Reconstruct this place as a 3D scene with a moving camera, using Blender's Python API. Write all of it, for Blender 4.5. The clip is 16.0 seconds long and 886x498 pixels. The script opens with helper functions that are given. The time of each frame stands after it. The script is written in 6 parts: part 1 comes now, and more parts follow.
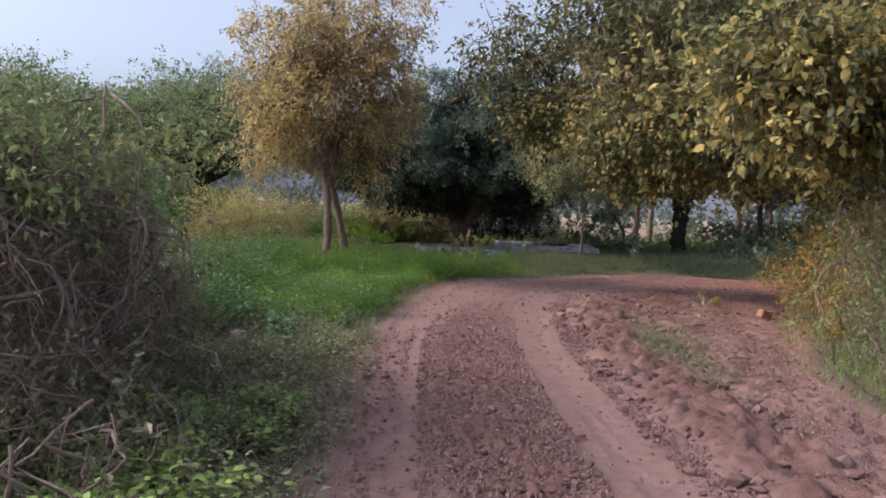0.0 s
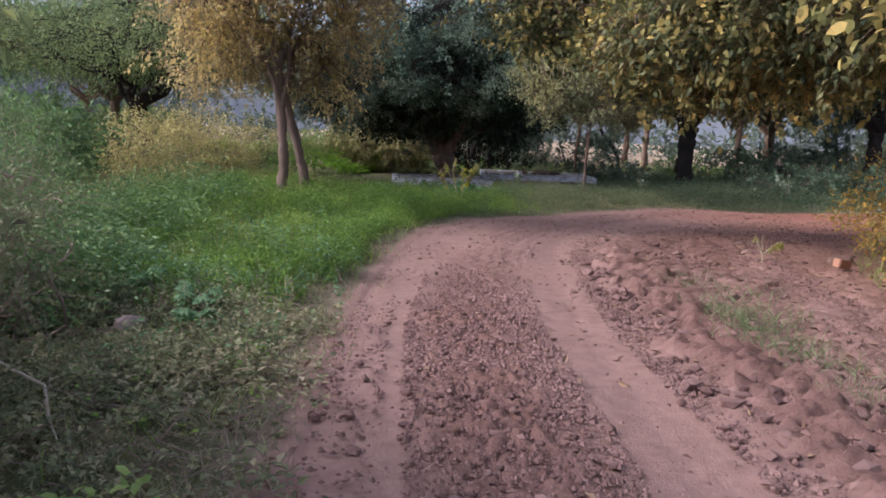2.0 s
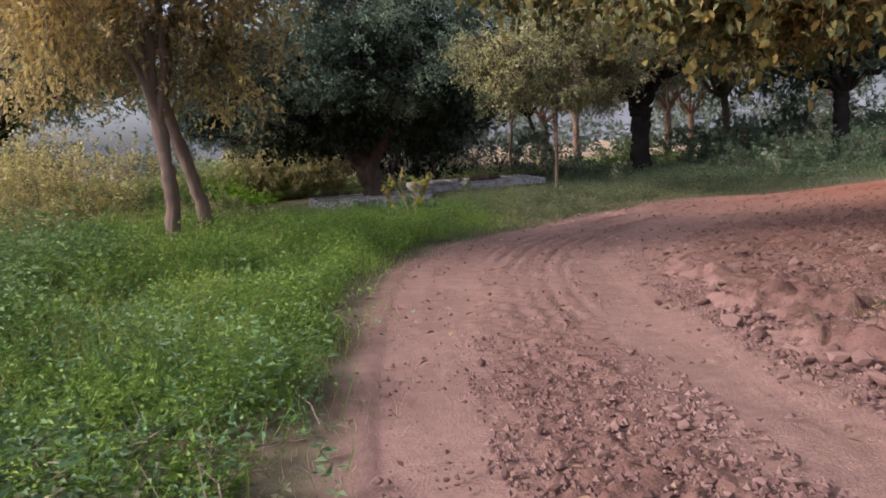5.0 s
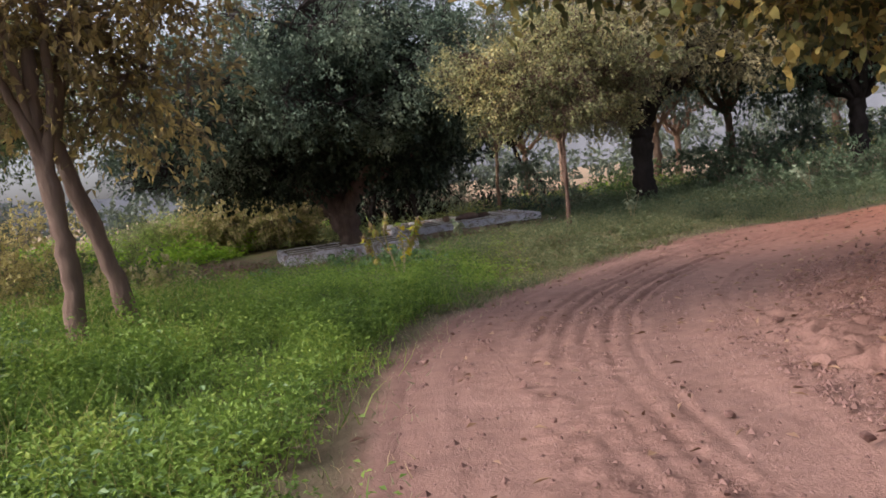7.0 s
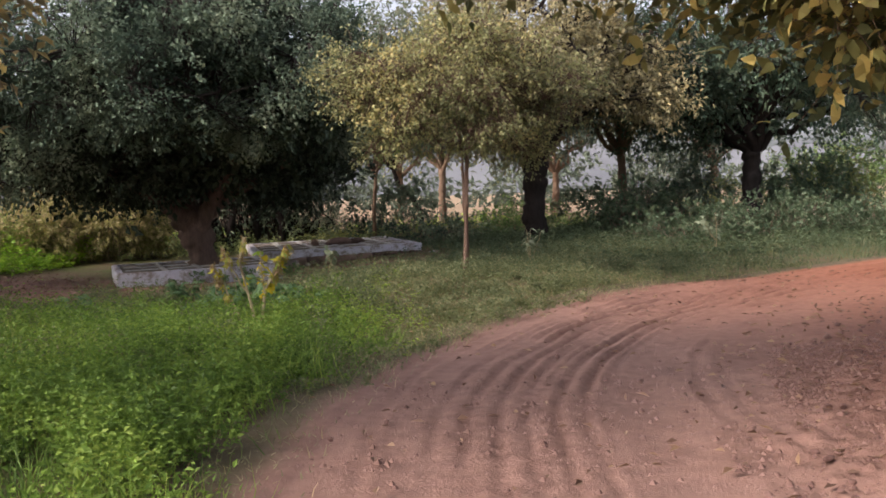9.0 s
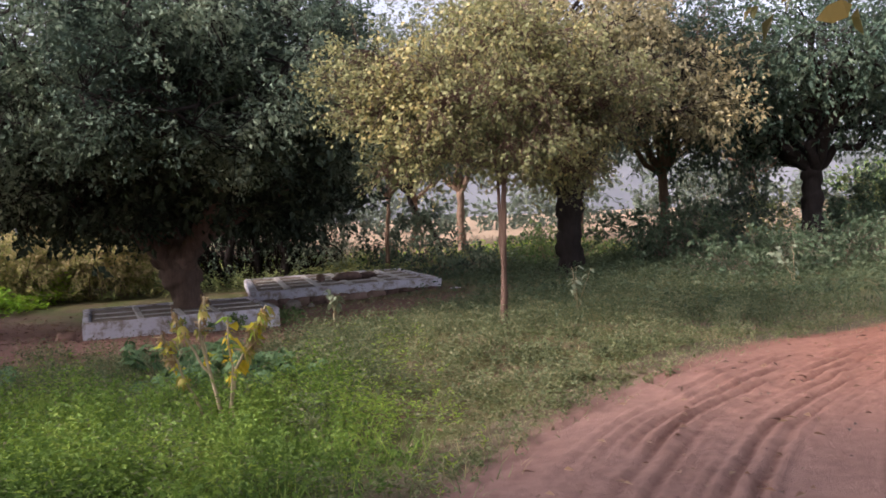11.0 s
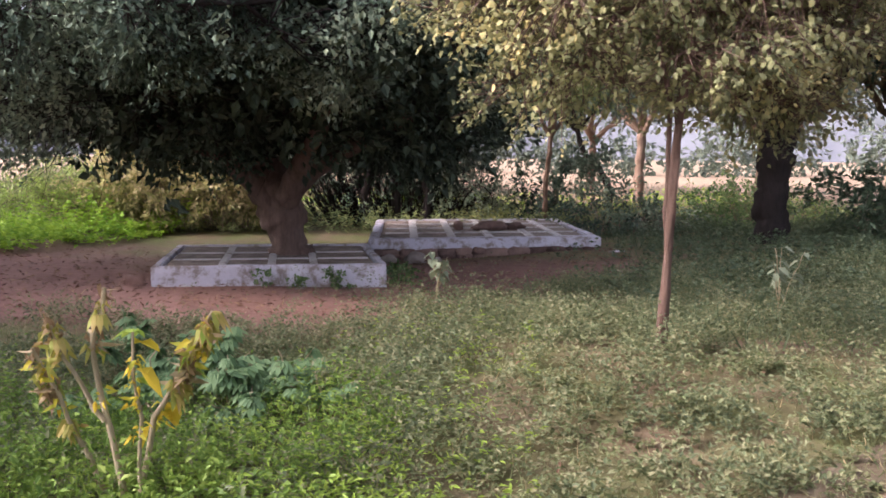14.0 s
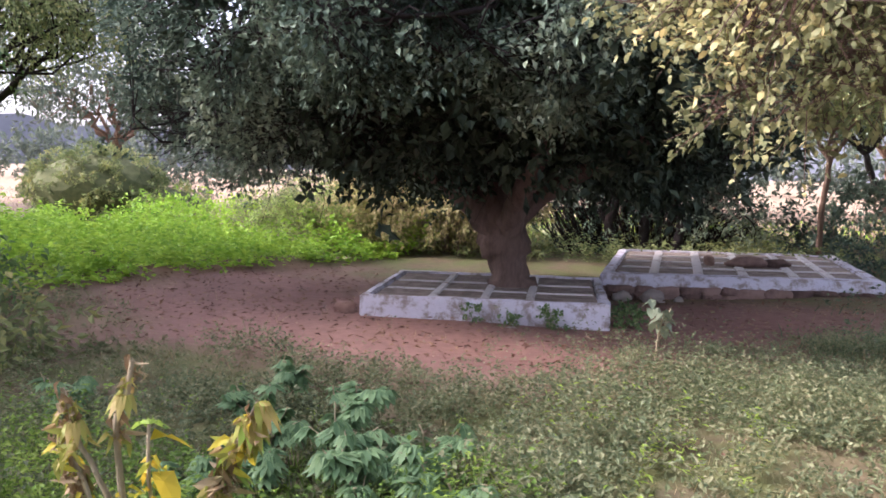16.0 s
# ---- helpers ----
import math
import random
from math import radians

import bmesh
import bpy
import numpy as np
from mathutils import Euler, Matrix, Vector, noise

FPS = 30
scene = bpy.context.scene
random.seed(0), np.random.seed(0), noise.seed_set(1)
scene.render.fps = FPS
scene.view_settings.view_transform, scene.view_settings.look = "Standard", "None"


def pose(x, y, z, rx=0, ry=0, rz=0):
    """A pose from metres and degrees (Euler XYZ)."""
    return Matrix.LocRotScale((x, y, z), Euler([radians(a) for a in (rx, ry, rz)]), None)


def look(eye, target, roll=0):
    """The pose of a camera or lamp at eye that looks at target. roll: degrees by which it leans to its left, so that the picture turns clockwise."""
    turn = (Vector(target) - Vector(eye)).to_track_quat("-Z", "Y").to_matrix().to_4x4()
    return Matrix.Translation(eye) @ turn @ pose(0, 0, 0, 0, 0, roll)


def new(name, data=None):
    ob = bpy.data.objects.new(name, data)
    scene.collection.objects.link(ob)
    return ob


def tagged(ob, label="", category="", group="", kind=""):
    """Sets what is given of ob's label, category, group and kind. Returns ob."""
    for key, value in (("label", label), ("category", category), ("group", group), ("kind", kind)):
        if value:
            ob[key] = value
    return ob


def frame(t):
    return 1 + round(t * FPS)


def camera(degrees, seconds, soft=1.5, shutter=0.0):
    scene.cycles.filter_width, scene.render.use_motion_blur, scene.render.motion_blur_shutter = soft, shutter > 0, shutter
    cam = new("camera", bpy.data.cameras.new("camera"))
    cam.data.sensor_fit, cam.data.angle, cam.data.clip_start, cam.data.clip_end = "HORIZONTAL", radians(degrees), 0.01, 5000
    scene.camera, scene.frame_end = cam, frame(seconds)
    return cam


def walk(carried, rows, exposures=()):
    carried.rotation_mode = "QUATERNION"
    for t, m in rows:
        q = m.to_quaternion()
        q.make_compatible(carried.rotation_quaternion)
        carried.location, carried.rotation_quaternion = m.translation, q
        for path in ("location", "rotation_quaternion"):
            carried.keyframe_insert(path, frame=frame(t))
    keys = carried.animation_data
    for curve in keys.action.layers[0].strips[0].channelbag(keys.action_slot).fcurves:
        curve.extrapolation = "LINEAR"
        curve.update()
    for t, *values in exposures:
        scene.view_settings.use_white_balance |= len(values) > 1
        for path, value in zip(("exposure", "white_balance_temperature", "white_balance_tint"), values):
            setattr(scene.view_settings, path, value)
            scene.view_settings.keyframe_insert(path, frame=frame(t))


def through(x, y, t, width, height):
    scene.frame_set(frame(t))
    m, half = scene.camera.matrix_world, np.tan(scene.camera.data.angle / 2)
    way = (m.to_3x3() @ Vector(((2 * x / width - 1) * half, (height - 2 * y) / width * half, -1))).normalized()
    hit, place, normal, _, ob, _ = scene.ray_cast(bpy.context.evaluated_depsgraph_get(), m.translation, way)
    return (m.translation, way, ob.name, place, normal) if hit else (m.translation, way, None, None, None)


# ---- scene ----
cam = camera(54.3, 16.0, soft=1.7)
PATH = [
    (0, (-0.241, 0.575, 1.531), (-0.206, 2.572, 1.427), 3.0),
    (0.5, (-0.233, 1.404, 1.413), (-0.186, 3.399, 1.283), 3.0),
    (1, (-0.278, 2.222, 1.387), (-0.211, 4.212, 1.194), 2.8),
    (1.5, (-0.297, 3.006, 1.436), (-0.213, 4.991, 1.202), 2.8),
    (2, (-0.301, 3.689, 1.457), (-0.205, 5.669, 1.19), 2.5),
    (2.5, (-0.361, 4.368, 1.437), (-0.236, 6.343, 1.15), 2.1),
    (3, (-0.392, 5.008, 1.398), (-0.234, 6.98, 1.103), 1.6),
    (3.2, (-0.432, 5.237, 1.407), (-0.256, 7.207, 1.108), 1.3),
    (5.3, (-0.838, 8.26, 1.2), (-0.519, 10.223, 0.988), -4.8),
    (5.5, (-0.819, 8.527, 1.246), (-0.502, 10.492, 1.049), -5.6),
    (6, (-0.734, 9.211, 1.228), (-0.443, 11.183, 1.064), -8.8),
    (6.5, (-0.647, 9.869, 1.227), (-0.377, 11.843, 1.05), -12.1),
    (7, (-0.621, 10.448, 1.254), (-0.252, 12.408, 1.099), -7.1),
    (7.5, (-0.546, 11.072, 1.268), (-0.055, 13.009, 1.178), -0.9),
    (8, (-0.438, 11.697, 1.333), (0.123, 13.614, 1.241), -0.4),
    (8.5, (-0.365, 12.237, 1.314), (0.273, 14.129, 1.199), -1.5),
    (8.7, (-0.34, 12.408, 1.31), (0.33, 14.288, 1.179), -2.0),
    (10.8, (0.243, 14.718, 1.406), (0.934, 16.593, 1.326), -2.5),
    (11, (0.363, 14.994, 1.447), (1.013, 16.884, 1.368), -2.7),
    (11.5, (0.72, 15.564, 1.457), (1.251, 17.491, 1.381), -2.7),
    (12, (0.945, 16.06, 1.447), (1.402, 18.005, 1.357), -2.3),
    (12.5, (1.086, 16.425, 1.47), (1.49, 18.379, 1.331), -1.2),
    (13, (1.268, 16.756, 1.448), (1.615, 18.718, 1.276), -0.8),
    (13.5, (1.474, 17.234, 1.448), (1.779, 19.2, 1.251), -0.0),
    (14, (1.658, 17.709, 1.497), (1.898, 19.683, 1.28), 0.6),
    (14.5, (1.867, 18.067, 1.514), (1.923, 20.055, 1.303), 0.8),
    (15, (1.963, 18.327, 1.535), (1.835, 20.313, 1.334), 1.2),
    (15.5, (2.041, 18.618, 1.566), (1.776, 20.59, 1.368), 1.3),
    (16, (2.173, 18.817, 1.573), (1.802, 20.774, 1.39), 1.3),
]
walk(cam, [(t, look(eye, target, roll)) for t, eye, target, roll in PATH],
     [(0.0, 0.65, 5600, 15), (1.5, 0.85, 5500, 16), (3.0, 0.93, 5600, 17), (5.5, 0.85, 6100, 18), (7.0, 0.92, 6300, 17), (8.5, 1.06, 6550, 15), (11.0, 1.27, 6300, 21), (12.5, 1.55, 6200, 25), (14.0, 1.9, 6100, 26), (15.4, 2.02, 5950, 26), (16.0, 2.16, 5850, 26)])

# ---- world, sun, exposure ----
SUN_AZ, SUN_EL = radians(-97), radians(34)      # azimuth from +y, clockwise seen from above
world = bpy.data.worlds.new("sky")
scene.world = world
world.use_nodes = True
wn, wl = world.node_tree.nodes, world.node_tree.links
sky = wn.new("ShaderNodeTexSky")
sky.sky_type, sky.sun_disc = "NISHITA", False
sky.sun_elevation, sky.sun_rotation = SUN_EL, SUN_AZ
sky.air_density, sky.dust_density, sky.ozone_density = 0.75, 5.0, 1.2
pale = wn.new("ShaderNodeHueSaturation")         # thin haze takes most of the blue out
pale.inputs["Saturation"].default_value, pale.inputs["Value"].default_value = 0.4, 1.12
wl.new(sky.outputs[0], pale.inputs["Color"])
wl.new(pale.outputs[0], wn["Background"].inputs[0])
wn["Background"].inputs[1].default_value = 0.15
sun = new("sun", bpy.data.lights.new("sun", "SUN"))
sun.data.energy, sun.data.angle, sun.data.color = 1.35, radians(10), (1.0, 0.80, 0.60)
sd = Vector((math.sin(SUN_AZ) * math.cos(SUN_EL), math.cos(SUN_AZ) * math.cos(SUN_EL), math.sin(SUN_EL)))
sun.matrix_world = Matrix.Translation(sd * 60) @ (sd).to_track_quat("Z", "Y").to_matrix().to_4x4()

# ---- materials ----
rng = np.random.default_rng(7)


def shader(name, rough=0.9, spec=0.2):
    m = bpy.data.materials.new(name)
    m.use_nodes = True
    n, l = m.node_tree.nodes, m.node_tree.links
    b = n["Principled BSDF"]
    b.inputs["Roughness"].default_value = rough
    b.inputs["Specular IOR Level"].default_value = spec
    return m, n, l, b


def ramp(n, stops):
    r = n.new("ShaderNodeValToRGB")
    e = r.color_ramp.elements
    while len(e) < len(stops):
        e.new(0.5)
    for k, (p, c) in zip(e, stops):
        k.position, k.color = p, (*c, 1)
    return r


def tex_noise(n, l, scale, detail=6, vec=None, rough=0.6):
    t = n.new("ShaderNodeTexNoise")
    t.inputs["Scale"].default_value, t.inputs["Detail"].default_value, t.inputs["Roughness"].default_value = scale, detail, rough
    l.new(vec or n.new("ShaderNodeTexCoord").outputs["Object"], t.inputs["Vector"])
    return t


def mixc(n, l, fac, a, b, mode="MIX"):
    x = n.new("ShaderNodeMix")
    x.data_type, x.blend_type = "RGBA", mode
    for s, v in (("Factor", fac), ("A", a), ("B", b)):
        k = {"Factor": 0, "A": 6, "B": 7}[s]
        if isinstance(v, (int, float)):
            x.inputs[k].default_value = v
        elif isinstance(v, tuple):
            x.inputs[k].default_value = (*v, 1)
        else:
            l.new(v, x.inputs[k])
    return x.outputs[2]


def bump(n, l, b, height, strength=0.5, dist=0.02):
    k = n.new("ShaderNodeBump")
    k.inputs["Strength"].default_value, k.inputs["Distance"].default_value = strength, dist
    l.new(height, k.inputs["Height"])
    l.new(k.outputs[0], b.inputs["Normal"])


def leaf_mat(name, cols, through=0.3, rough=0.55, clump=0.7, by_clump=1.1, by_leaf=0.7):
    """Leaves: a spread of colours leaf by leaf, shifted clump by clump; part of the light goes through."""
    m, n, l, b = shader(name, rough, 0.22)
    g = n.new("ShaderNodeNewGeometry")
    big = tex_noise(n, l, clump, 3)
    add = n.new("ShaderNodeMath")
    add.operation = "MULTIPLY_ADD"
    l.new(big.outputs[0], add.inputs[0])
    add.inputs[1].default_value = by_clump
    sc = n.new("ShaderNodeMath")
    sc.operation = "MULTIPLY_ADD"
    l.new(g.outputs["Random Per Island"], sc.inputs[0])
    sc.inputs[1].default_value, sc.inputs[2].default_value = by_leaf, 0.52 - (by_clump + by_leaf) / 2
    l.new(sc.outputs[0], add.inputs[2])
    k = len(cols) - 1
    r = ramp(n, [(i / k, c) for i, c in enumerate(cols)])
    l.new(add.outputs[0], r.inputs[0])
    l.new(r.outputs[0], b.inputs["Base Color"])
    t = n.new("ShaderNodeBsdfTranslucent")
    l.new(r.outputs[0], t.inputs[0])
    mx = n.new("ShaderNodeMixShader")
    mx.inputs[0].default_value = through
    l.new(b.outputs[0], mx.inputs[1])
    l.new(t.outputs[0], mx.inputs[2])
    l.new(mx.outputs[0], n["Material Output"].inputs[0])
    return m


def bark_mat(name, dark, light, scale=14):
    m, n, l, b = shader(name, 0.92, 0.15)
    tc = n.new("ShaderNodeTexCoord")
    mp = n.new("ShaderNodeMapping")
    mp.inputs["Scale"].default_value = (1, 1, 0.22)
    l.new(tc.outputs["Object"], mp.inputs[0])
    a = tex_noise(n, l, scale, 8, mp.outputs[0], 0.7)
    c = tex_noise(n, l, 2.2, 4)
    r = ramp(n, [(0.3, dark), (0.7, light)])
    l.new(a.outputs[0], r.inputs[0])
    l.new(mixc(n, l, 0.5, r.outputs[0], mixc(n, l, c.outputs[0], dark, light)), b.inputs["Base Color"])
    bump(n, l, b, a.outputs[0], 0.9, 0.03)
    return m


def soil_mat(name, kind):
    """Earth. Attributes: road rows carry churned soil with painted groove shade; the ground carries bare and field."""
    m, n, l, b = shader(name, 0.95, 0.12)
    fine, mid, wide = tex_noise(n, l, 60, 8), tex_noise(n, l, 9, 6), tex_noise(n, l, 0.9, 4)

    def attr(k):
        a = n.new("ShaderNodeAttribute")
        a.attribute_name = k
        return a.outputs["Fac"]
    pale = ramp(n, [(0.25, (0.203, 0.128, 0.110)), (0.75, (0.293, 0.191, 0.166))])
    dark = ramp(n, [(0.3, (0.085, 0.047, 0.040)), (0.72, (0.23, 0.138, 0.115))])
    l.new(mid.outputs[0], pale.inputs[0])
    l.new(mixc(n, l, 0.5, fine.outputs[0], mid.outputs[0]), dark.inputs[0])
    warm = mixc(n, l, wide.outputs[0], (0.95, 0.92, 0.92), (1.08, 1.0, 0.94))
    if kind == "road":
        col = mixc(n, l, attr("churn_groove_shade"), pale.outputs[0], dark.outputs[0])
        # Warm sunlight on the bend is painted in as an orange tint.
        red = mixc(n, l, attr("red"), (1, 1, 1), (1.22, 0.86, 0.66))
        col = mixc(n, l, 1.0, mixc(n, l, 1.0, col, warm, "MULTIPLY"), red, "MULTIPLY")
    litter = ramp(n, [(0.3, (0.08, 0.068, 0.044)), (0.55, (0.145, 0.118, 0.078)), (0.75, (0.215, 0.17, 0.12))])
    l.new(mixc(n, l, 0.55, fine.outputs[0], mid.outputs[0]), litter.inputs[0])
    if kind == "road":
        rag = n.new("ShaderNodeMath")
        rag.operation, rag.use_clamp = "MULTIPLY_ADD", True
        l.new(mixc(n, l, 0.5, tex_noise(n, l, 3.5, 6).outputs[0], fine.outputs[0]), rag.inputs[0])
        rag.inputs[1].default_value = 2.6
        off = n.new("ShaderNodeMath")
        off.operation = "MULTIPLY_ADD"
        l.new(attr("side"), off.inputs[0])
        off.inputs[1].default_value, off.inputs[2].default_value = 2.2, -2.3
        l.new(off.outputs[0], rag.inputs[2])
        col = mixc(n, l, rag.outputs[0], col, litter.outputs[0])
    else:
        straw = ramp(n, [(0.3, (0.24, 0.185, 0.125)), (0.7, (0.33, 0.262, 0.182))])
        l.new(wide.outputs[0], straw.inputs[0])
        bare = mixc(n, l, 0.5, pale.outputs[0], dark.outputs[0])
        moss = ramp(n, [(0.35, (0, 0, 0)), (0.62, (0.75, 0.75, 0.75))])
        l.new(tex_noise(n, l, 1.6, 6).outputs[0], moss.inputs[0])
        low = mixc(n, l, moss.outputs[0], litter.outputs[0], mixc(n, l, fine.outputs[0], (0.055, 0.085, 0.028), (0.14, 0.18, 0.06)))
        col = mixc(n, l, attr("bare"), low, bare)
        col = mixc(n, l, attr("field"), col, straw.outputs[0])
        col = mixc(n, l, 1.0, col, warm, "MULTIPLY")
    l.new(col, b.inputs["Base Color"])
    bump(n, l, b, mixc(n, l, 0.45, fine.outputs[0], mid.outputs[0]), 0.7, 0.03)
    return m


def lime_mat(name, white, stain, amount):
    """Limewash, flaked and stained, on rough plaster."""
    m, n, l, b = shader(name, 0.9, 0.2)
    a, c, f = tex_noise(n, l, 5, 8, None, 0.7), tex_noise(n, l, 22, 6), tex_noise(n, l, 80, 4)
    r = ramp(n, [(amount - 0.06, stain), (amount + 0.05, white)])
    l.new(a.outputs[0], r.inputs[0])
    tone = mixc(n, l, c.outputs[0], (0.78, 0.78, 0.8), (1.08, 1.06, 1.02))
    l.new(mixc(n, l, 1.0, r.outputs[0], tone, "MULTIPLY"), b.inputs["Base Color"])
    bump(n, l, b, mixc(n, l, 0.5, c.outputs[0], f.outputs[0]), 0.6, 0.012)
    return m


def stone_mat(name, a1, a2):
    m, n, l, b = shader(name, 0.93, 0.15)
    a, f = tex_noise(n, l, 7, 8), tex_noise(n, l, 45, 5)
    o = n.new("ShaderNodeObjectInfo")
    r = ramp(n, [(0.3, a1), (0.7, a2)])
    l.new(mixc(n, l, 0.35, a.outputs[0], o.outputs["Random"]), r.inputs[0])
    l.new(r.outputs[0], b.inputs["Base Color"])
    bump(n, l, b, mixc(n, l, 0.5, a.outputs[0], f.outputs[0]), 0.8, 0.02)
    return m


M_ROAD, M_GROUND = soil_mat("red_earth_road", "road"), soil_mat("earth", "ground")
M_LIME = lime_mat("limewash", (0.60, 0.60, 0.68), (0.30, 0.26, 0.24), 0.465)
M_RIB = lime_mat("worn_limewash", (0.60, 0.58, 0.57), (0.34, 0.29, 0.25), 0.42)
M_CELL = lime_mat("weathered_cement", (0.30, 0.25, 0.21), (0.19, 0.155, 0.13), 0.5)
M_RUBBLE = stone_mat("rubble", (0.075, 0.05, 0.043), (0.27, 0.185, 0.155))
M_STONE = stone_mat("grey_stone", (0.20, 0.17, 0.15), (0.36, 0.32, 0.28))
M_BOULDER = stone_mat("pinkish_stone", (0.22, 0.165, 0.148), (0.38, 0.295, 0.265))
M_CLOD = stone_mat("clod", (0.13, 0.078, 0.064), (0.27, 0.172, 0.140))
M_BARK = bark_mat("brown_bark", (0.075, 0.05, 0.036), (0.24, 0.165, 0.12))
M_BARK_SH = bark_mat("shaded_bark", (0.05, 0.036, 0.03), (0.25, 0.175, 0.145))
M_BARK_SL = bark_mat("slender_bark", (0.065, 0.042, 0.034), (0.18, 0.12, 0.095), 24)
M_BARK_TT = bark_mat("reddish_bark", (0.09, 0.062, 0.050), (0.235, 0.165, 0.132))
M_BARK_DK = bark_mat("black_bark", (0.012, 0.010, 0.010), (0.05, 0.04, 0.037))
M_STEM = bark_mat("dry_stem", (0.10, 0.07, 0.057), (0.38, 0.285, 0.235), 30)
M_STEM_G = bark_mat("green_stem", (0.24, 0.20, 0.12), (0.48, 0.41, 0.28), 30)
L_DARK = leaf_mat("dark_foliage", [(0.0216, 0.036, 0.0264), (0.066, 0.101, 0.072), (0.162, 0.214, 0.15), (0.312, 0.366, 0.246)], 0.14, 0.85, by_clump=2.4, by_leaf=0.25)
# Darker copy of the crown leaf, coloured for the shade inside.
L_SHADE = leaf_mat("shade_dark_foliage", [(0.0204, 0.0306, 0.0221), (0.051, 0.0714, 0.0476), (0.085, 0.119, 0.0765)], 0.05, 0.9)
L_TWIN = leaf_mat("gold_brown_foliage", [(0.143, 0.11, 0.077), (0.308, 0.242, 0.132), (0.55, 0.424, 0.182), (0.748, 0.561, 0.209)], 0.5, by_clump=1.7, by_leaf=0.6)
L_SLENDER = leaf_mat("olive_gold_foliage", [(0.103, 0.12, 0.0627), (0.205, 0.222, 0.108), (0.331, 0.336, 0.16), (0.524, 0.433, 0.182)], 0.35, by_clump=1.9, by_leaf=0.6)
L_BLACK = leaf_mat("deep_foliage", [(0.0345, 0.0621, 0.0471), (0.0701, 0.116, 0.0782), (0.132, 0.171, 0.109)], 0.2)
L_BROWNGOLD = leaf_mat("brown_gold_foliage", [(0.132, 0.12, 0.078), (0.24, 0.222, 0.132), (0.372, 0.336, 0.192), (0.552, 0.456, 0.228)], 0.35)
L_OLIVE = leaf_mat("olive_foliage", [(0.094, 0.127, 0.055), (0.171, 0.215, 0.088), (0.264, 0.303, 0.121), (0.396, 0.363, 0.132)], 0.35, by_clump=1.7, by_leaf=0.6)
L_THICKET = leaf_mat("dry_thicket_leaf", [(0.05, 0.043, 0.034), (0.11, 0.095, 0.065), (0.14, 0.16, 0.075), (0.26, 0.22, 0.14)], 0.25)
L_MID = leaf_mat("green_foliage", [(0.06, 0.115, 0.05), (0.13, 0.21, 0.078), (0.25, 0.335, 0.125)], 0.3)
L_UMB = leaf_mat("thorn_tree_foliage", [(0.09, 0.125, 0.06), (0.20, 0.25, 0.105), (0.37, 0.41, 0.17)], 0.35)
L_BRIGHT = leaf_mat("bright_foliage", [(0.132, 0.264, 0.033), (0.264, 0.440, 0.044), (0.418, 0.572, 0.077)], 0.35)
L_BIG = leaf_mat("big_leaf", [(0.033, 0.047, 0.026), (0.082, 0.095, 0.041), (0.165, 0.155, 0.064), (0.34, 0.26, 0.09)], 0.28, by_clump=1.6, by_leaf=0.6)
L_HANG = leaf_mat("yellowing_leaf", [(0.056, 0.0728, 0.0358), (0.157, 0.168, 0.0638), (0.358, 0.314, 0.112), (0.672, 0.504, 0.168)], 0.46, 0.7, by_clump=1.7, by_leaf=0.9)
L_YELLOW = leaf_mat("yellow_leaf", [(0.48, 0.36, 0.03), (0.62, 0.46, 0.04), (0.40, 0.45, 0.06)], 0.4)
L_FRESH = leaf_mat("fresh_leaf", [(0.20, 0.32, 0.05), (0.34, 0.46, 0.08)], 0.4)
L_BROWN = leaf_mat("withered_leaf", [(0.16, 0.10, 0.055), (0.29, 0.20, 0.11), (0.42, 0.34, 0.20)], 0.25)
# The oranges put warm sunlight into the colour of yellow-green leaves.
L_ORANGE = leaf_mat("orange_bush_leaf", [(0.12, 0.14, 0.05), (0.28, 0.24, 0.07), (0.46, 0.27, 0.06), (0.52, 0.36, 0.09)], 0.35)
L_GRASS = leaf_mat("grass", [(0.055, 0.10, 0.032), (0.13, 0.22, 0.05), (0.225, 0.33, 0.066), (0.35, 0.44, 0.092)], 0.35, clump=0.5, by_clump=1.8, by_leaf=0.6)
L_VERGE = leaf_mat("verge_weed", [(0.042, 0.078, 0.022), (0.10, 0.178, 0.035), (0.185, 0.29, 0.052), (0.32, 0.40, 0.09)], 0.35, clump=1.3, by_clump=1.8, by_leaf=0.4)
L_BLUE = leaf_mat("blue_green_weed", [(0.06, 0.115, 0.055), (0.12, 0.21, 0.095), (0.22, 0.33, 0.15)], 0.3)
L_DRY = leaf_mat("dry_grass", [(0.240, 0.180, 0.096), (0.432, 0.336, 0.192), (0.312, 0.312, 0.120)], 0.3)
L_YGRASS = leaf_mat("yellow_grass", [(0.16, 0.17, 0.06), (0.29, 0.27, 0.095), (0.40, 0.36, 0.15)], 0.35)
L_STRAWY = leaf_mat("straw_yellow_leaf", [(0.30, 0.27, 0.10), (0.50, 0.44, 0.18), (0.68, 0.59, 0.28)], 0.45)
L_STUBBLE = leaf_mat("stubble", [(0.23, 0.17, 0.111), (0.315, 0.238, 0.17), (0.391, 0.315, 0.23)], 0.3)
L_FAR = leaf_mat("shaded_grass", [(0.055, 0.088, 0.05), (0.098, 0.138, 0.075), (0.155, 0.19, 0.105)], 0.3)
L_SCRUFF = leaf_mat("scruffy_grass", [(0.10, 0.10, 0.06), (0.16, 0.18, 0.09), (0.26, 0.27, 0.14), (0.42, 0.35, 0.22)], 0.35, clump=1.2, by_clump=1.3, by_leaf=0.8)
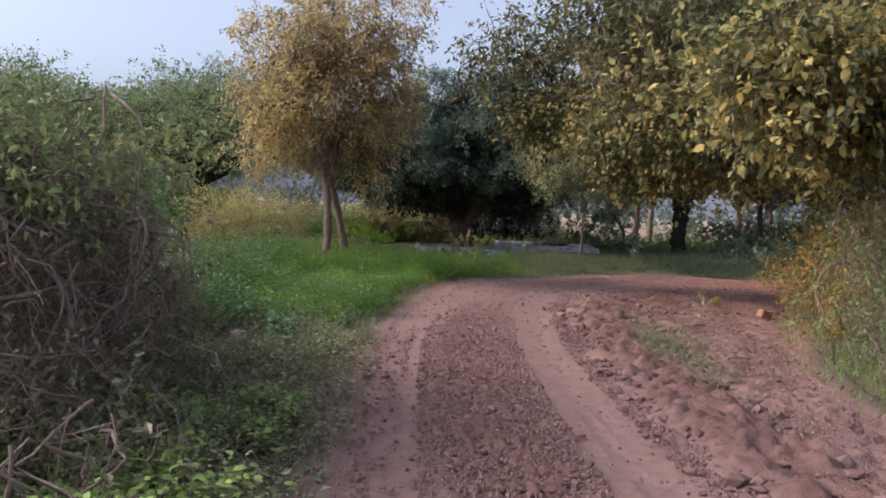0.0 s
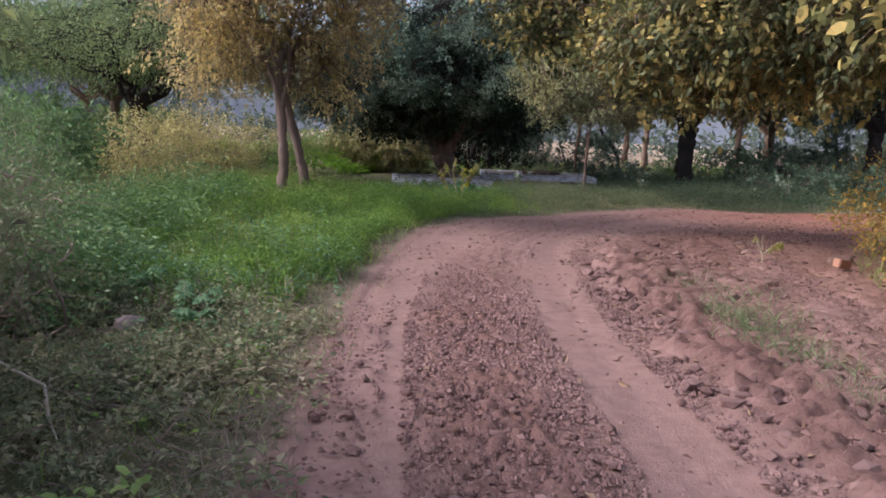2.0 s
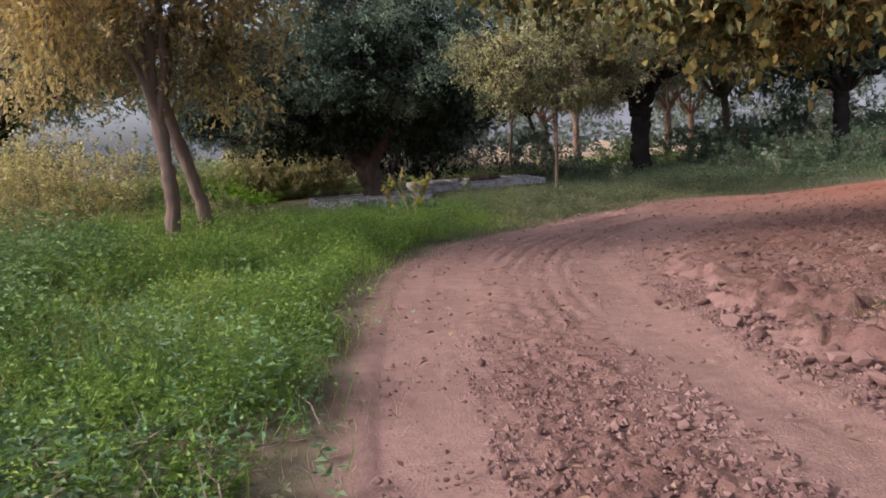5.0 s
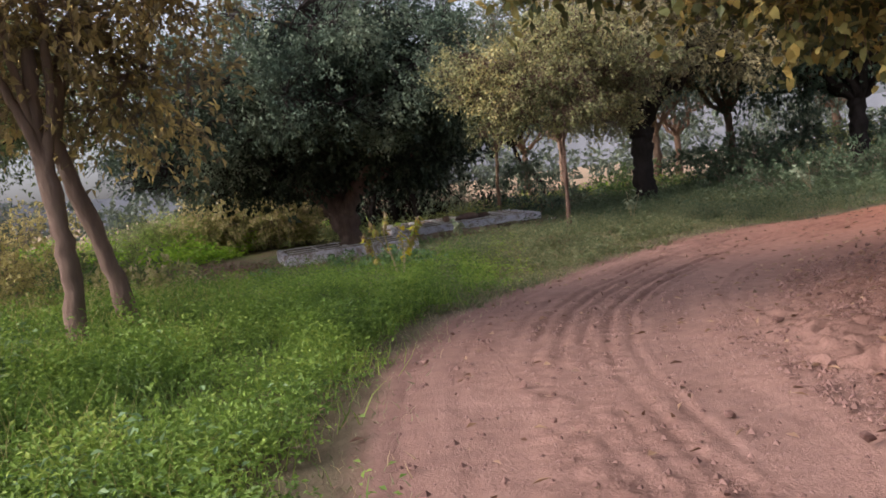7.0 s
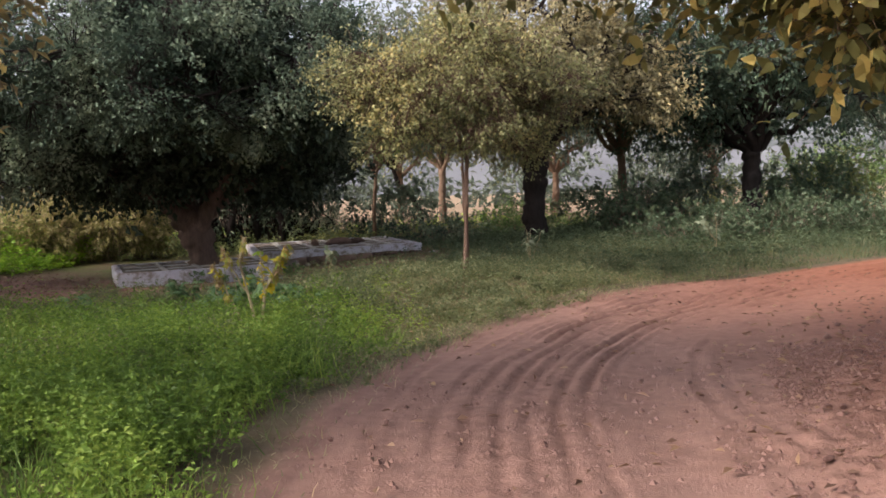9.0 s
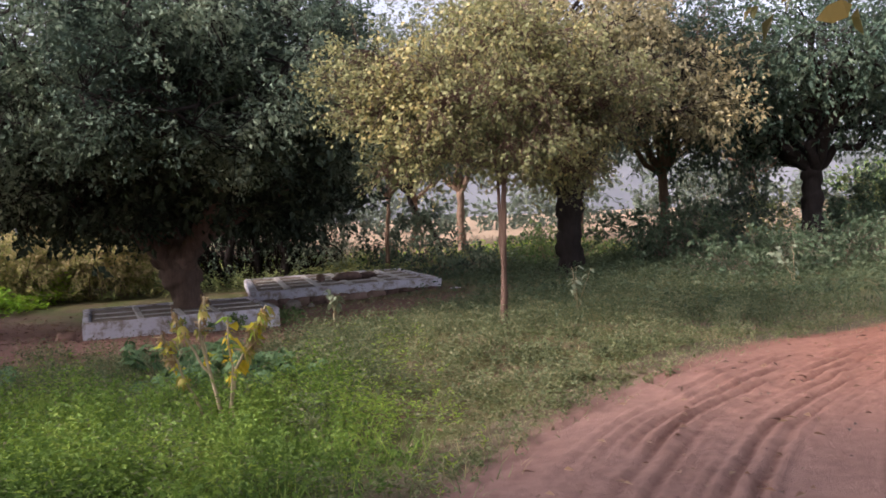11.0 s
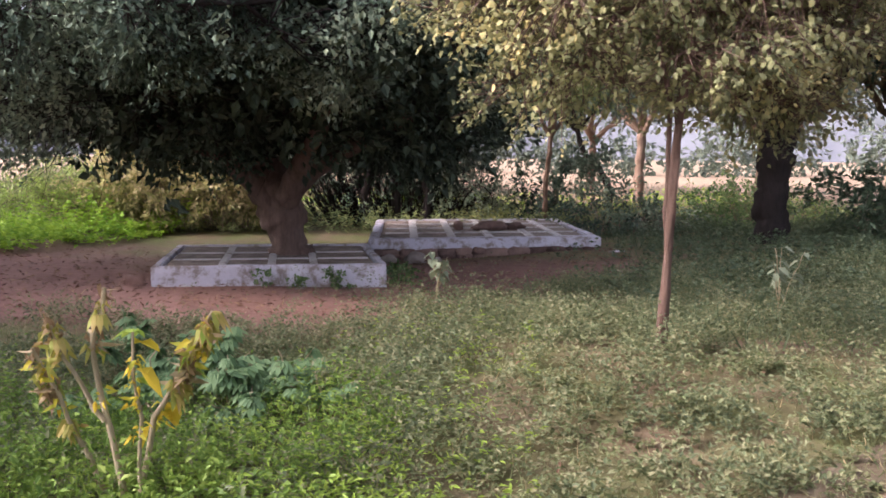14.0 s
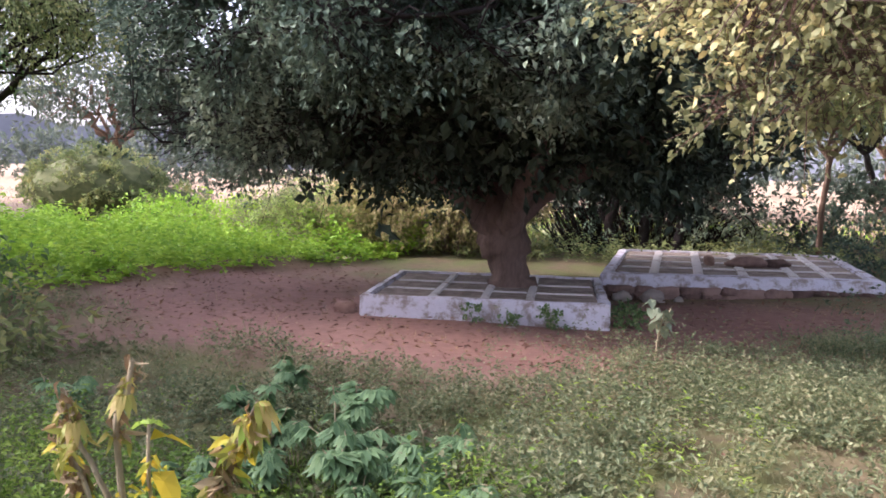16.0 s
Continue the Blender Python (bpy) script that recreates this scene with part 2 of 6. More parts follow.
L_BEIGE = leaf_mat("beige_leaf", [(0.19, 0.20, 0.08), (0.36, 0.36, 0.14), (0.50, 0.43, 0.22), (0.64, 0.54, 0.32)], 0.42)
L_LEAFY = leaf_mat("leafy_weed", [(0.13, 0.20, 0.06), (0.26, 0.35, 0.10), (0.42, 0.50, 0.16)], 0.45, clump=1.5)
L_HERB = leaf_mat("dusty_herb", [(0.058, 0.078, 0.042), (0.115, 0.148, 0.075), (0.20, 0.225, 0.115), (0.29, 0.285, 0.165)], 0.3, clump=1.4)
L_DUSK = leaf_mat("dusky_scrub", [(0.05, 0.082, 0.05), (0.095, 0.145, 0.082), (0.16, 0.21, 0.125)], 0.25)
L_GREY = leaf_mat("grey_leaf", [(0.17, 0.22, 0.14), (0.28, 0.32, 0.22)], 0.3)
L_DUSTY = leaf_mat("dusty_weed", [(0.075, 0.10, 0.045), (0.13, 0.165, 0.072), (0.19, 0.21, 0.10), (0.26, 0.235, 0.14)], 0.3, clump=1.5)
L_LITTER = leaf_mat("fallen_leaf", [(0.07, 0.04, 0.03), (0.16, 0.09, 0.06), (0.30, 0.20, 0.12)], 0.05)


# ---- mesh helpers ----
def unit(v):
    return v / np.maximum(np.linalg.norm(v, axis=-1, keepdims=True), 1e-9)


class Soup:
    """Collects triangles."""

    def __init__(self):
        self.v, self.f, self.n = [], [], 0

    def add(self, v, f):
        self.v.append(np.asarray(v, float).reshape(-1, 3))
        self.f.append(np.asarray(f, int).reshape(-1, 3) + self.n)
        self.n += len(self.v[-1])

    def tube(self, pts, radii, sides=6):
        pts = np.asarray(pts, float)
        rad = np.broadcast_to(np.asarray(radii, float), (len(pts),))
        d = unit(np.gradient(pts, axis=0))
        ref = np.array([0.31, 0.9, 0.2])
        a = unit(np.cross(d, ref))
        c = np.cross(d, a)
        w = np.arange(sides) * 2 * np.pi / sides
        ring = pts[:, None] + rad[:, None, None] * (np.cos(w)[None, :, None] * a[:, None] + np.sin(w)[None, :, None] * c[:, None])
        i, k = np.meshgrid(np.arange(len(pts) - 1), np.arange(sides), indexing="ij")
        p, q = i * sides + k, i * sides + (k + 1) % sides
        f = np.stack([np.stack([p, q, q + sides], -1), np.stack([p, q + sides, p + sides], -1)], 2).reshape(-1, 3)
        self.add(ring, f)

    def threads(self, a, b, r, sag=0.0, bent=True):
        """Many thin three-sided twigs from points a to points b, bent in the middle."""
        a, b = np.asarray(a, float), np.asarray(b, float)
        m = (a + b) / 2 + rng.normal(0, 0.09, a.shape) * np.linalg.norm(b - a, axis=1, keepdims=True) + [0, 0, sag]
        d = unit(b - a)
        u = unit(np.cross(d, rng.normal(0, 1, a.shape)))
        w = np.cross(d, u)
        r = np.broadcast_to(np.asarray(r, float), (len(a),))[:, None]
        vs = []
        for p, k in ((a, 1.0), (m, 0.75), (b, 0.35)) if bent else ((a, 1.0), (b, 0.35)):
            for ang in (0, 2.094, 4.189):
                vs.append(p + r * k * (math.cos(ang) * u + math.sin(ang) * w))
        v = np.stack(vs, 1)
        f = []
        for s in (0, 3) if bent else (0,):
            for j in range(3):
                p, q = s + j, s + (j + 1) % 3
                f += [(p, q, q + 3), (p, q + 3, p + 3)]
        f = np.array(f)
        self.add(v, (np.arange(len(a)) * v.shape[1])[:, None, None] + f[None])

    def leaves(self, p, d, up, length, width, shape="leaf", fold=0.18, curl=0.15):
        p, d = np.asarray(p, float), unit(np.asarray(d, float))
        n = len(p)
        s = unit(np.cross(d, np.asarray(up, float)) + 1e-6)
        u = np.cross(s, d)
        L = np.broadcast_to(np.asarray(length, float), (n,))[:, None]
        W = np.broadcast_to(np.asarray(width, float), (n,))[:, None]
        if shape == "leaf":
            v = np.stack([p, p + d * L * .45 + s * W * .5 + u * W * fold, p + d * L - u * L * curl, p + d * L * .45 - s * W * .5 + u * W * fold], 1)
            f = np.array([(0, 1, 2), (0, 2, 3)])
        elif shape == "blade":
            v = np.stack([p - s * W * .5, p + s * W * .5, p + d * L * .55 + s * W * .4 + u * L * .02, p + d * L * .55 - s * W * .4 + u * L * .02, p + d * L - u * L * curl * 2], 1)
            f = np.array([(0, 1, 2), (0, 2, 3), (3, 2, 4)])
        elif shape == "oval":
            v = np.stack([p, p + d * L * .28 + s * W * .42 + u * W * fold, p + d * L * .68 + s * W * .40 + u * W * fold * .7 - u * L * curl * .3, p + d * L - u * L * curl,
                          p + d * L * .68 - s * W * .40 + u * W * fold * .7 - u * L * curl * .3, p + d * L * .28 - s * W * .42 + u * W * fold], 1)
            f = np.array([(0, 1, 5), (1, 4, 5), (1, 2, 4), (2, 3, 4)])
        elif shape == "mid":
            m1 = p + d * L * .5
            v = np.stack([p, m1 - d * L * .08 + s * W * .5 + u * W * fold, p + d * L - u * L * curl, m1 - d * L * .08 - s * W * .5 + u * W * fold, m1], 1)
            f = np.array([(0, 1, 4), (4, 1, 2), (0, 4, 3), (4, 2, 3)])
        else:                                        # broad leaf with a midrib
            m1, m2 = p + d * L * .33 + u * L * .03, p + d * L * .68 - u * L * curl * .4
            v = np.stack([p, m1, m2, p + d * L - u * L * curl,
                          m1 - d * L * .06 + s * W * .45 + u * W * fold, m2 - d * L * .08 + s * W * .42 + u * W * fold * .6,
                          m1 - d * L * .06 - s * W * .45 + u * W * fold, m2 - d * L * .08 - s * W * .42 + u * W * fold * .6], 1)
            f = np.array([(0, 4, 1), (1, 4, 5), (1, 5, 2), (2, 5, 3), (0, 1, 6), (1, 2, 7), (1, 7, 6), (2, 3, 7)])
        k = v.shape[1]
        self.add(v, (np.arange(n) * k)[:, None, None] + f[None])

    def mesh(self, name, mat, smooth=False):
        v, f = np.concatenate(self.v), np.concatenate(self.f)
        return tri_mesh(name, v, f, mat, smooth)


def tri_mesh(name, v, f, mat, smooth=False):
    me = bpy.data.meshes.new(name)
    me.vertices.add(len(v))
    me.vertices.foreach_set("co", np.ascontiguousarray(v, np.float32).ravel())
    me.loops.add(f.size)
    me.loops.foreach_set("vertex_index", np.ascontiguousarray(f, np.int32).ravel())
    me.polygons.add(len(f))
    me.polygons.foreach_set("loop_start", np.arange(0, f.size, f.shape[1], dtype=np.int32))
    me.polygons.foreach_set("use_smooth", np.full(len(f), smooth))
    me.update(calc_edges=True)
    me.materials.append(mat)
    return me


def piece(name, mesh, parent=None, label=""):
    ob = new(name, mesh)
    if parent is not None:
        ob.parent = parent
    return tagged(ob, label)


def empty(name, loc, label, category, group="", kind=""):
    ob = new(name)
    ob.location = loc
    ob.empty_display_size = 0.2
    return tagged(ob, label, category, group, kind)


def part(name, bm, mat, parent, label=""):
    me = bpy.data.meshes.new(name)
    bm.to_mesh(me)
    bm.free()
    me.materials.append(mat)
    return piece(name, me, parent, label)


# ---- the plan ----
LEFT = np.array([(-0.9, -12), (-0.75, -4), (-0.65, 3), (-0.72, 8), (-0.72, 10), (-0.55, 12), (-0.3, 14), (0.1, 16), (0.75, 17.5), (1.65, 18.9), (2.85, 20.1),
                 (4.3, 21.0), (6.1, 21.9), (8.4, 22.5), (12, 23.0), (18, 23.2), (30, 22.5), (46, 20)])
RIGHT = np.array([(3.3, -12), (3.2, -4), (3.2, 3), (3.4, 8), (3.9, 10), (4.8, 12), (5.3, 13.6), (5.9, 14.8), (6.5, 15.8), (7.2, 16.6), (8.2, 17.2),
                  (9.2, 17.7), (10.4, 18.1), (12, 18.4), (15, 18.7), (20, 18.7), (31, 18), (46, 15.5)])


def along(poly, n):
    """n points at even steps of a smoothed line."""
    k = np.arange(len(poly))
    t = np.linspace(0, len(poly) - 1, 400)
    p = np.stack([np.interp(t, k, poly[:, 0]), np.interp(t, k, poly[:, 1])], 1)
    ker = np.hanning(25)
    ker /= ker.sum()
    for c in (0, 1):
        p[12:-12, c] = np.convolve(p[:, c], ker, "valid")
    u = np.linspace(0, 1, n)
    return np.stack([np.interp(u, np.linspace(0, 1, 400), p[:, c]) for c in (0, 1)], 1)


NL, NR = along(LEFT, 600), along(RIGHT, 600)


def road_coords(x, y):
    """Metres to the right of the road's left edge, and metres short of its right edge (both positive on the road)."""
    x, y = np.asarray(x, float), np.asarray(y, float)

    def side(line, sgn):
        best = np.full(x.shape, 1e9)
        sign = np.ones(x.shape)
        t = np.gradient(line, axis=0)
        for (px, py), (tx, ty) in zip(line[::3], t[::3]):
            d2 = (x - px) ** 2 + (y - py) ** 2
            near = d2 < best
            best = np.where(near, d2, best)
            sign = np.where(near, np.sign((x - px) * ty - (y - py) * tx), sign)
        return np.sqrt(best) * sign * sgn
    return side(NL, 1), side(NR, -1)


def wave(x, y, s, k=0.0):
    """A cheap smooth unevenness from -1 to 1."""
    x, y = np.asarray(x, float) / s, np.asarray(y, float) / s
    return (np.sin(x * 1.7 + 1.3 * np.sin(y * 1.1 + k) + k) + np.sin(y * 1.9 + 1.2 * np.sin(x * 1.3 + 2 * k)) + np.sin((x + y) * 2.7 + k * 3)) / 3


def blob(x, y, cx, cy, rx, ry):
    return np.exp(-(((x - cx) / rx) ** 2 + ((y - cy) / ry) ** 2))


def ground_z(x, y):
    x, y = np.asarray(x, float), np.asarray(y, float)
    z = 0.025 * wave(x, y, 1.1) + 0.05 * wave(x, y, 4, 1)
    z = z - 0.19 * blob(x, y, 1.6, 30.5, 4.5, 4.2) + 0.30 * blob(x, y, -2.8, 18.2, 2.4, 3.5) + 0.24 * blob(x, y, 3.9, 23.2, 2.2, 1.7) + 0.18 * blob(x, y, 9.5, 29.5, 4, 4) + 0.3 * blob(x, y, 16, 32, 5, 5)
    return (z - 0.10 * blob(x, y, -2.3, 9.6, 1.1, 1.5)) * np.clip((80 - np.hypot(x, y - 20)) / 40, 0, 1)


def road_z(x, y, d):
    return ground_z(x, y) * np.clip(1 - d / 1.5, 0, 1)


# ---- ground: one sheet to the horizon ----
def axis(lo, hi, step, far):
    out = [hi]
    s = step
    while out[-1] < far:
        s *= 1.35
        out.append(out[-1] + s)
    neg = [lo]
    s = step
    while neg[-1] > -far:
        s *= 1.35
        neg.append(neg[-1] - s)
    return np.concatenate([neg[::-1], np.arange(lo + step, hi - step / 2, step), out])


def grid_mesh(name, X, Y, Z, mat, attrs):
    h, w = X.shape
    i, k = np.meshgrid(np.arange(h - 1), np.arange(w - 1), indexing="ij")
    a = i * w + k
    f = np.stack([a, a + 1, a + w + 1, a + w], -1).reshape(-1, 4)
    me = tri_mesh(name, np.stack([X, Y, Z], -1).reshape(-1, 3), f, mat, True)
    for key, val in attrs.items():
        at = me.attributes.new(key, "FLOAT", "POINT")
        at.data.foreach_set("value", np.ascontiguousarray(np.clip(val, 0, 1), np.float32).ravel())
    return me


def bare_mask(x, y):
    """Trodden bare earth round the platforms, and thin patches on the verge."""
    m = blob(x, y, -0.9, 28.2, 3.1, 2.0) * 1.5 + blob(x, y, 3.2, 29.2, 2.6, 1.3) * 1.4 + blob(x, y, 0.6, 26.4, 2.6, 1.1) + blob(x, y, -3.2, 31.2, 2.0, 2.2)
    m = m + 0.22 * blob(x, y, 3.6, 22.4, 1.6, 0.8) + 0.55 * blob(x, y, 1.4, 25.2, 0.9, 0.8) + 0.6 * blob(x, y, 6.6, 23.4, 2.2, 0.7)
    d, e = road_coords(x, y)
    m = m + np.clip(1 - np.abs(np.minimum(d, e)) / 0.35, 0, 1) * 0.6
    return np.clip(m + 0.25 * wave(x, y, 0.7) - 0.05, 0, 1)


def field_mask(x, y):
    return np.clip((y - 39 + 1.5 * wave(x, y, 5)) / 6, 0, 1)


gx, gy = axis(-14.0, 22.0, 0.25, 1800), axis(-8.0, 46.0, 0.25, 1800)
X, Y = np.meshgrid(gx, gy)
D, E = road_coords(X, Y)
inside = np.clip((np.minimum(D, E) + 0.15) / 0.25, 0, 1)
Z = ground_z(X, Y) - 0.16 * inside
piece("ground", grid_mesh("ground", X, Y, Z, M_GROUND, {"bare": bare_mask(X, Y), "field": field_mask(X, Y)}))
tagged(bpy.data.objects["ground"], "earth ground with leaf litter, bare trodden patches and a straw-coloured field", "ground", "", "structure")

# ---- the dirt road ----
NA = 1350
la, ra = along(LEFT, NA), along(RIGHT, NA)
keep = (la[:, 1] > -5) & (la[:, 0] < 20)
la, ra = la[keep], ra[keep]
step = np.linalg.norm(np.gradient((0.75 * la + 0.25 * ra), axis=0), axis=1)
S = np.cumsum(step)[:, None]
width = np.linalg.norm(ra - la, axis=1)[:, None]
w = np.concatenate([np.linspace(-0.11, -0.005, 8), np.linspace(0.0, 0.46, 96), np.linspace(0.475, 1.10, 56)])[None]
P = la[:, None] * (1 - w[..., None]) + ra[:, None] * w[..., None]
RX, RY = P[..., 0], P[..., 1]


def rough(scale, octaves, k=0.0):
    """Natural unevenness over the road, about -1 to 1."""
    return np.array([noise.fractal(Vector((x * scale + k, y * scale, k)), 0.9, 2.1, octaves) for x, y in zip(RX.ravel(), RY.ravel())]).reshape(RX.shape)


n_wide, n_fine, n_crumb = rough(1.4, 3, 3.0), rough(9.0, 3, 7.0), rough(19.0, 2, 5.0)
grain = rng.normal(0, 1, RX.shape)
d = w * width
e = (1 - w) * width


def band(d, a, b, soft=0.12):
    return np.clip((d - a) / soft, 0, 1) * np.clip((b - d) / soft, 0, 1)


early = np.clip((17 - RY) / 4, 0, 1) * np.clip((4 - RX) / 2, 0, 1)
wob = 0.07 * np.sin(S * 0.55) + 0.02 * np.sin(S * 1.7)
near = np.clip((15.5 - RY) / 5, 0.15, 1)         # the churned part before the bend
churn1 = band(d + wob + 0.06 * n_wide, 0.5, 1.45, 0.25) * near
ridge = band(d + wob + 0.1 * n_wide, 2.15, 3.3, 0.35) * early
churn2 = band(d + wob + 0.15 * n_wide, 2.5, 4.3, 0.5) * (1 - early) * np.clip((18.3 - RY) / 2, 0.12, 1)
# wheel lines pressed along the road
dl = d + wob * 0.8 + 0.02 * n_wide
lines = np.zeros_like(d)
bend = np.clip((RY - 12) / 3, 0, 1)
for c0, half, sway, ph, deep in ((0.24, 0.07, 0.05, 0.4, 0.7), (0.62, 0.06, 0.06, 2.1, 0.9), (0.79, 0.06, 0.06, 2.1, 1.1), (0.97, 0.065, 0.07, 2.3, 1.2), (1.13, 0.05, 0.07, 2.3, 1.0), (1.30, 0.06, 0.08, 2.6, 1.2), (1.47, 0.06, 0.08, 2.6, 1.0), (1.78, 0.08, 0.10, 1.0, 0.8), (2.12, 0.07, 0.08, 5.2, 0.7), (2.3, 0.06, 0.08, 5.2, 0.7)):
    mid = c0 + sway * np.sin(S * 0.42 + ph) + 0.015 * n_wide
    q = (dl - mid) / (half * 0.75)
    there = np.clip(0.6 + 0.6 * (deep > 0.85) * np.clip((RY - 15) / 3, 0, 1) + 0.9 * np.sin(S * 0.31 + ph * 2.3 + c0) + 1.3 * n_wide + 0.5 * n_fine, 0.0, 1.0)
    lugs = np.sin(S * 2 * np.pi / 0.13 + np.abs(q) * 2.5) * 0.3 * np.clip(0.6 + n_fine, 0, 1.4)
    lines += deep * there * (0.5 + 0.3 * bend + 0.45 * np.clip((RY - 15.5) / 2.5, 0, 1)) * (np.exp(-q ** 4) * (0.010 * lugs - 0.011) + 0.009 * np.exp(-((np.abs(q) - 1.25) / 0.35) ** 2))
turn = np.clip((RX - 1.6) / 1.4, 0, 1)           # deep ridges round the bend
lines += 0.0125 * turn * band(d, 0.1, 1.7, 0.2) * np.cos(2 * np.pi * (d + 0.03 * np.sin(S * 0.7) + 0.02 * n_wide) / 0.135) * np.clip(0.8 + 0.9 * n_wide + 0.5 * n_fine, 0.2, 1.3)
worn = np.clip(0.55 + 0.35 * np.clip((RY - 14) / 3, 0, 1) + 0.6 * rough(0.6, 2, 11.0), 0.12 + 0.55 * np.clip((RY - 16.5) / 2, 0, 1), 1.2) * (1 - 0.5 * churn1)
edge = np.minimum(d, e)
on = np.clip((edge + 0.05) / 0.3, 0, 1)
RZ = road_z(RX, RY, np.maximum(d, 0)) + on * (0.012 + 0.018 * n_wide + 0.003 * n_fine)
RZ += churn1 * (0.015 + 0.034 * n_fine + 0.028 * n_crumb + 0.004 * grain) + ridge * (0.05 + 0.05 * n_fine + 0.032 * n_crumb + 0.05 * n_wide + 0.005 * grain) + churn2 * (0.02 + 0.04 * n_fine + 0.024 * n_crumb + 0.004 * grain)
RZ += band(d + 0.2 * n_wide, 2.3, 5.2, 0.4) * (0.055 * n_wide + 0.035 * n_fine) * np.clip((17 - RY) / 3, 0, 1)
RZ += lines * worn * on - 0.02 * band(d, 1.5, 2.1, 0.25)
RZ = np.where(edge < 0.0, ground_z(RX, RY) + 0.006 + 0.012 * np.clip(1 + edge / 0.15, 0, 1), RZ)
RZ[:, 0], RZ[:, -1] = RZ[:, 0] - 0.12, RZ[:, -1] - 0.12
# Besides churned soil, shade in the wheel grooves is painted as darker earth.
churn_groove_shade = np.clip(churn1 * (0.9 + 0.4 * n_fine) + ridge * 0.9 + churn2 * 0.85 + 42 * np.clip(-lines * worn - 0.003, 0, 1) + 0.15 * n_wide, 0, 1)
verge_mask = np.clip((0.12 - edge) / 0.42, 0, 1)
# where the painted sun warmth sets in, stronger to the right
red = np.clip((RX - 3.5) / 6, 0, 1)
piece("road", grid_mesh("road", RX, RY, RZ, M_ROAD, {"churn_groove_shade": churn_groove_shade, "red": red, "side": verge_mask}))
tagged(bpy.data.objects["road"], "curving red dirt road with churned tyre tracks", "road", "", "structure")

# ---- far distance ----
ang = np.linspace(0, 2 * np.pi, 361)
hz = 16 + 5 * np.sin(ang * 7) + 3 * np.sin(ang * 23 + 1) + 1.2 * np.sin(ang * 61) + rng.normal(0, 0.5, 361)
hz[-1] = hz[0]
# The haze of distance is painted into this blue-grey colour.
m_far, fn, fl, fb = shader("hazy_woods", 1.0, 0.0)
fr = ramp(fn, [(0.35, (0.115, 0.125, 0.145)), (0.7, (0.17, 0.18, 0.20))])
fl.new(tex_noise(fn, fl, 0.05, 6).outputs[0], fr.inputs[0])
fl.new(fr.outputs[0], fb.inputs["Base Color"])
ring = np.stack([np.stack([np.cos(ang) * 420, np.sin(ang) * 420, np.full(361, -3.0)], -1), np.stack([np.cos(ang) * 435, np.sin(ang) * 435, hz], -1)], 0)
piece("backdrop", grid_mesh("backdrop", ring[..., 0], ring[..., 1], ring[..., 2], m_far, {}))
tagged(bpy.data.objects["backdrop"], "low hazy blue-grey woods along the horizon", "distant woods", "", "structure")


# ---- plants ----
def in_lobes(lobes, n, shell=0.28, under=-0.35):
    """n places near the skins of the lobes (cx, cy, cz, rx, ry, rz), with the way outwards."""
    L = np.array(lobes, float)
    area = (L[:, 3] * L[:, 4] + L[:, 3] * L[:, 5] + L[:, 4] * L[:, 5])
    k = rng.choice(len(L), n, p=area / area.sum())
    v = unit(rng.normal(0, 1, (n, 3)))
    v[:, 2] = np.where(v[:, 2] < under, under + rng.uniform(-0.12, 0.1, n), v[:, 2])
    r = np.clip(1 - np.abs(rng.normal(0, shell, n)), 0.15, 1.12)
    return L[k, :3] + v * L[k, 3:] * r[:, None], v, k


def sprays(soup, twigs, lobes, n, per, reach, size, droop=0.15, shape="leaf", shell=0.28, under=-0.35, twig_r=0.004, ratio=0.5, tuft=14, loose=1.0):
    """Sprays of leaves, each a short twig with leaves along it, gathered into tufts with gaps between them; a fifth fills the inside."""
    c, cv, ck = in_lobes(lobes, max(3, n // tuft), shell, under)
    pick = rng.integers(0, len(c), n)
    fill = int(n * 0.2)
    off = np.clip(rng.normal(0, 1, (n, 3)), -1.7, 1.7) * [1, 1, 0.6]
    p = c[pick] + off * reach * 0.75 * loose
    v = unit(cv[pick] * 0.7 + unit(off) * 0.7)
    p[:fill], v[:fill], _ = in_lobes(lobes, fill, 0.6, under)
    d = unit(v * 0.9 + rng.normal(0, 0.4, v.shape) - [0, 0, droop])
    ln = reach * rng.uniform(0.5, 1.2, n)
    u = rng.uniform(0.05, 1.05, (n, per))
    q = p[:, None] + d[:, None] * (ln[:, None] * u)[..., None] - np.array([0, 0, 1.0]) * (droop * ln[:, None] * u ** 2)[..., None]
    q = (q + rng.normal(0, reach * 0.13, q.shape)).reshape(-1, 3)
    ld = (d[:, None] * 0.55 + rng.normal(0, 0.6, (n, per, 3)) - [0, 0, droop * 0.8]).reshape(-1, 3)
    up = rng.normal(0, 0.55, q.shape) + [0, 0, 1.0]
    s = size * rng.uniform(0.6, 1.3, len(q))
    soup.leaves(q, ld, up, s, s * ratio, shape)
    if twigs is not None:
        twigs.threads(p - d * (ln * 0.5)[:, None], p + d * ln[:, None] * 0.95, twig_r, 0.0, False)
    return p, pick


def limb_path(a, b, n=7, sag=0.1, kink=0.06):
    a, b = np.array(a, float), np.array(b, float)
    t = np.linspace(0, 1, n)[:, None]
    L = np.linalg.norm(b - a)
    p = a + (b - a) * t + np.array([0, 0, 1]) * np.sin(t * np.pi) * sag * L
    j = rng.normal(0, kink * L, (n, 3)) * np.sin(t * np.pi)
    return p + j


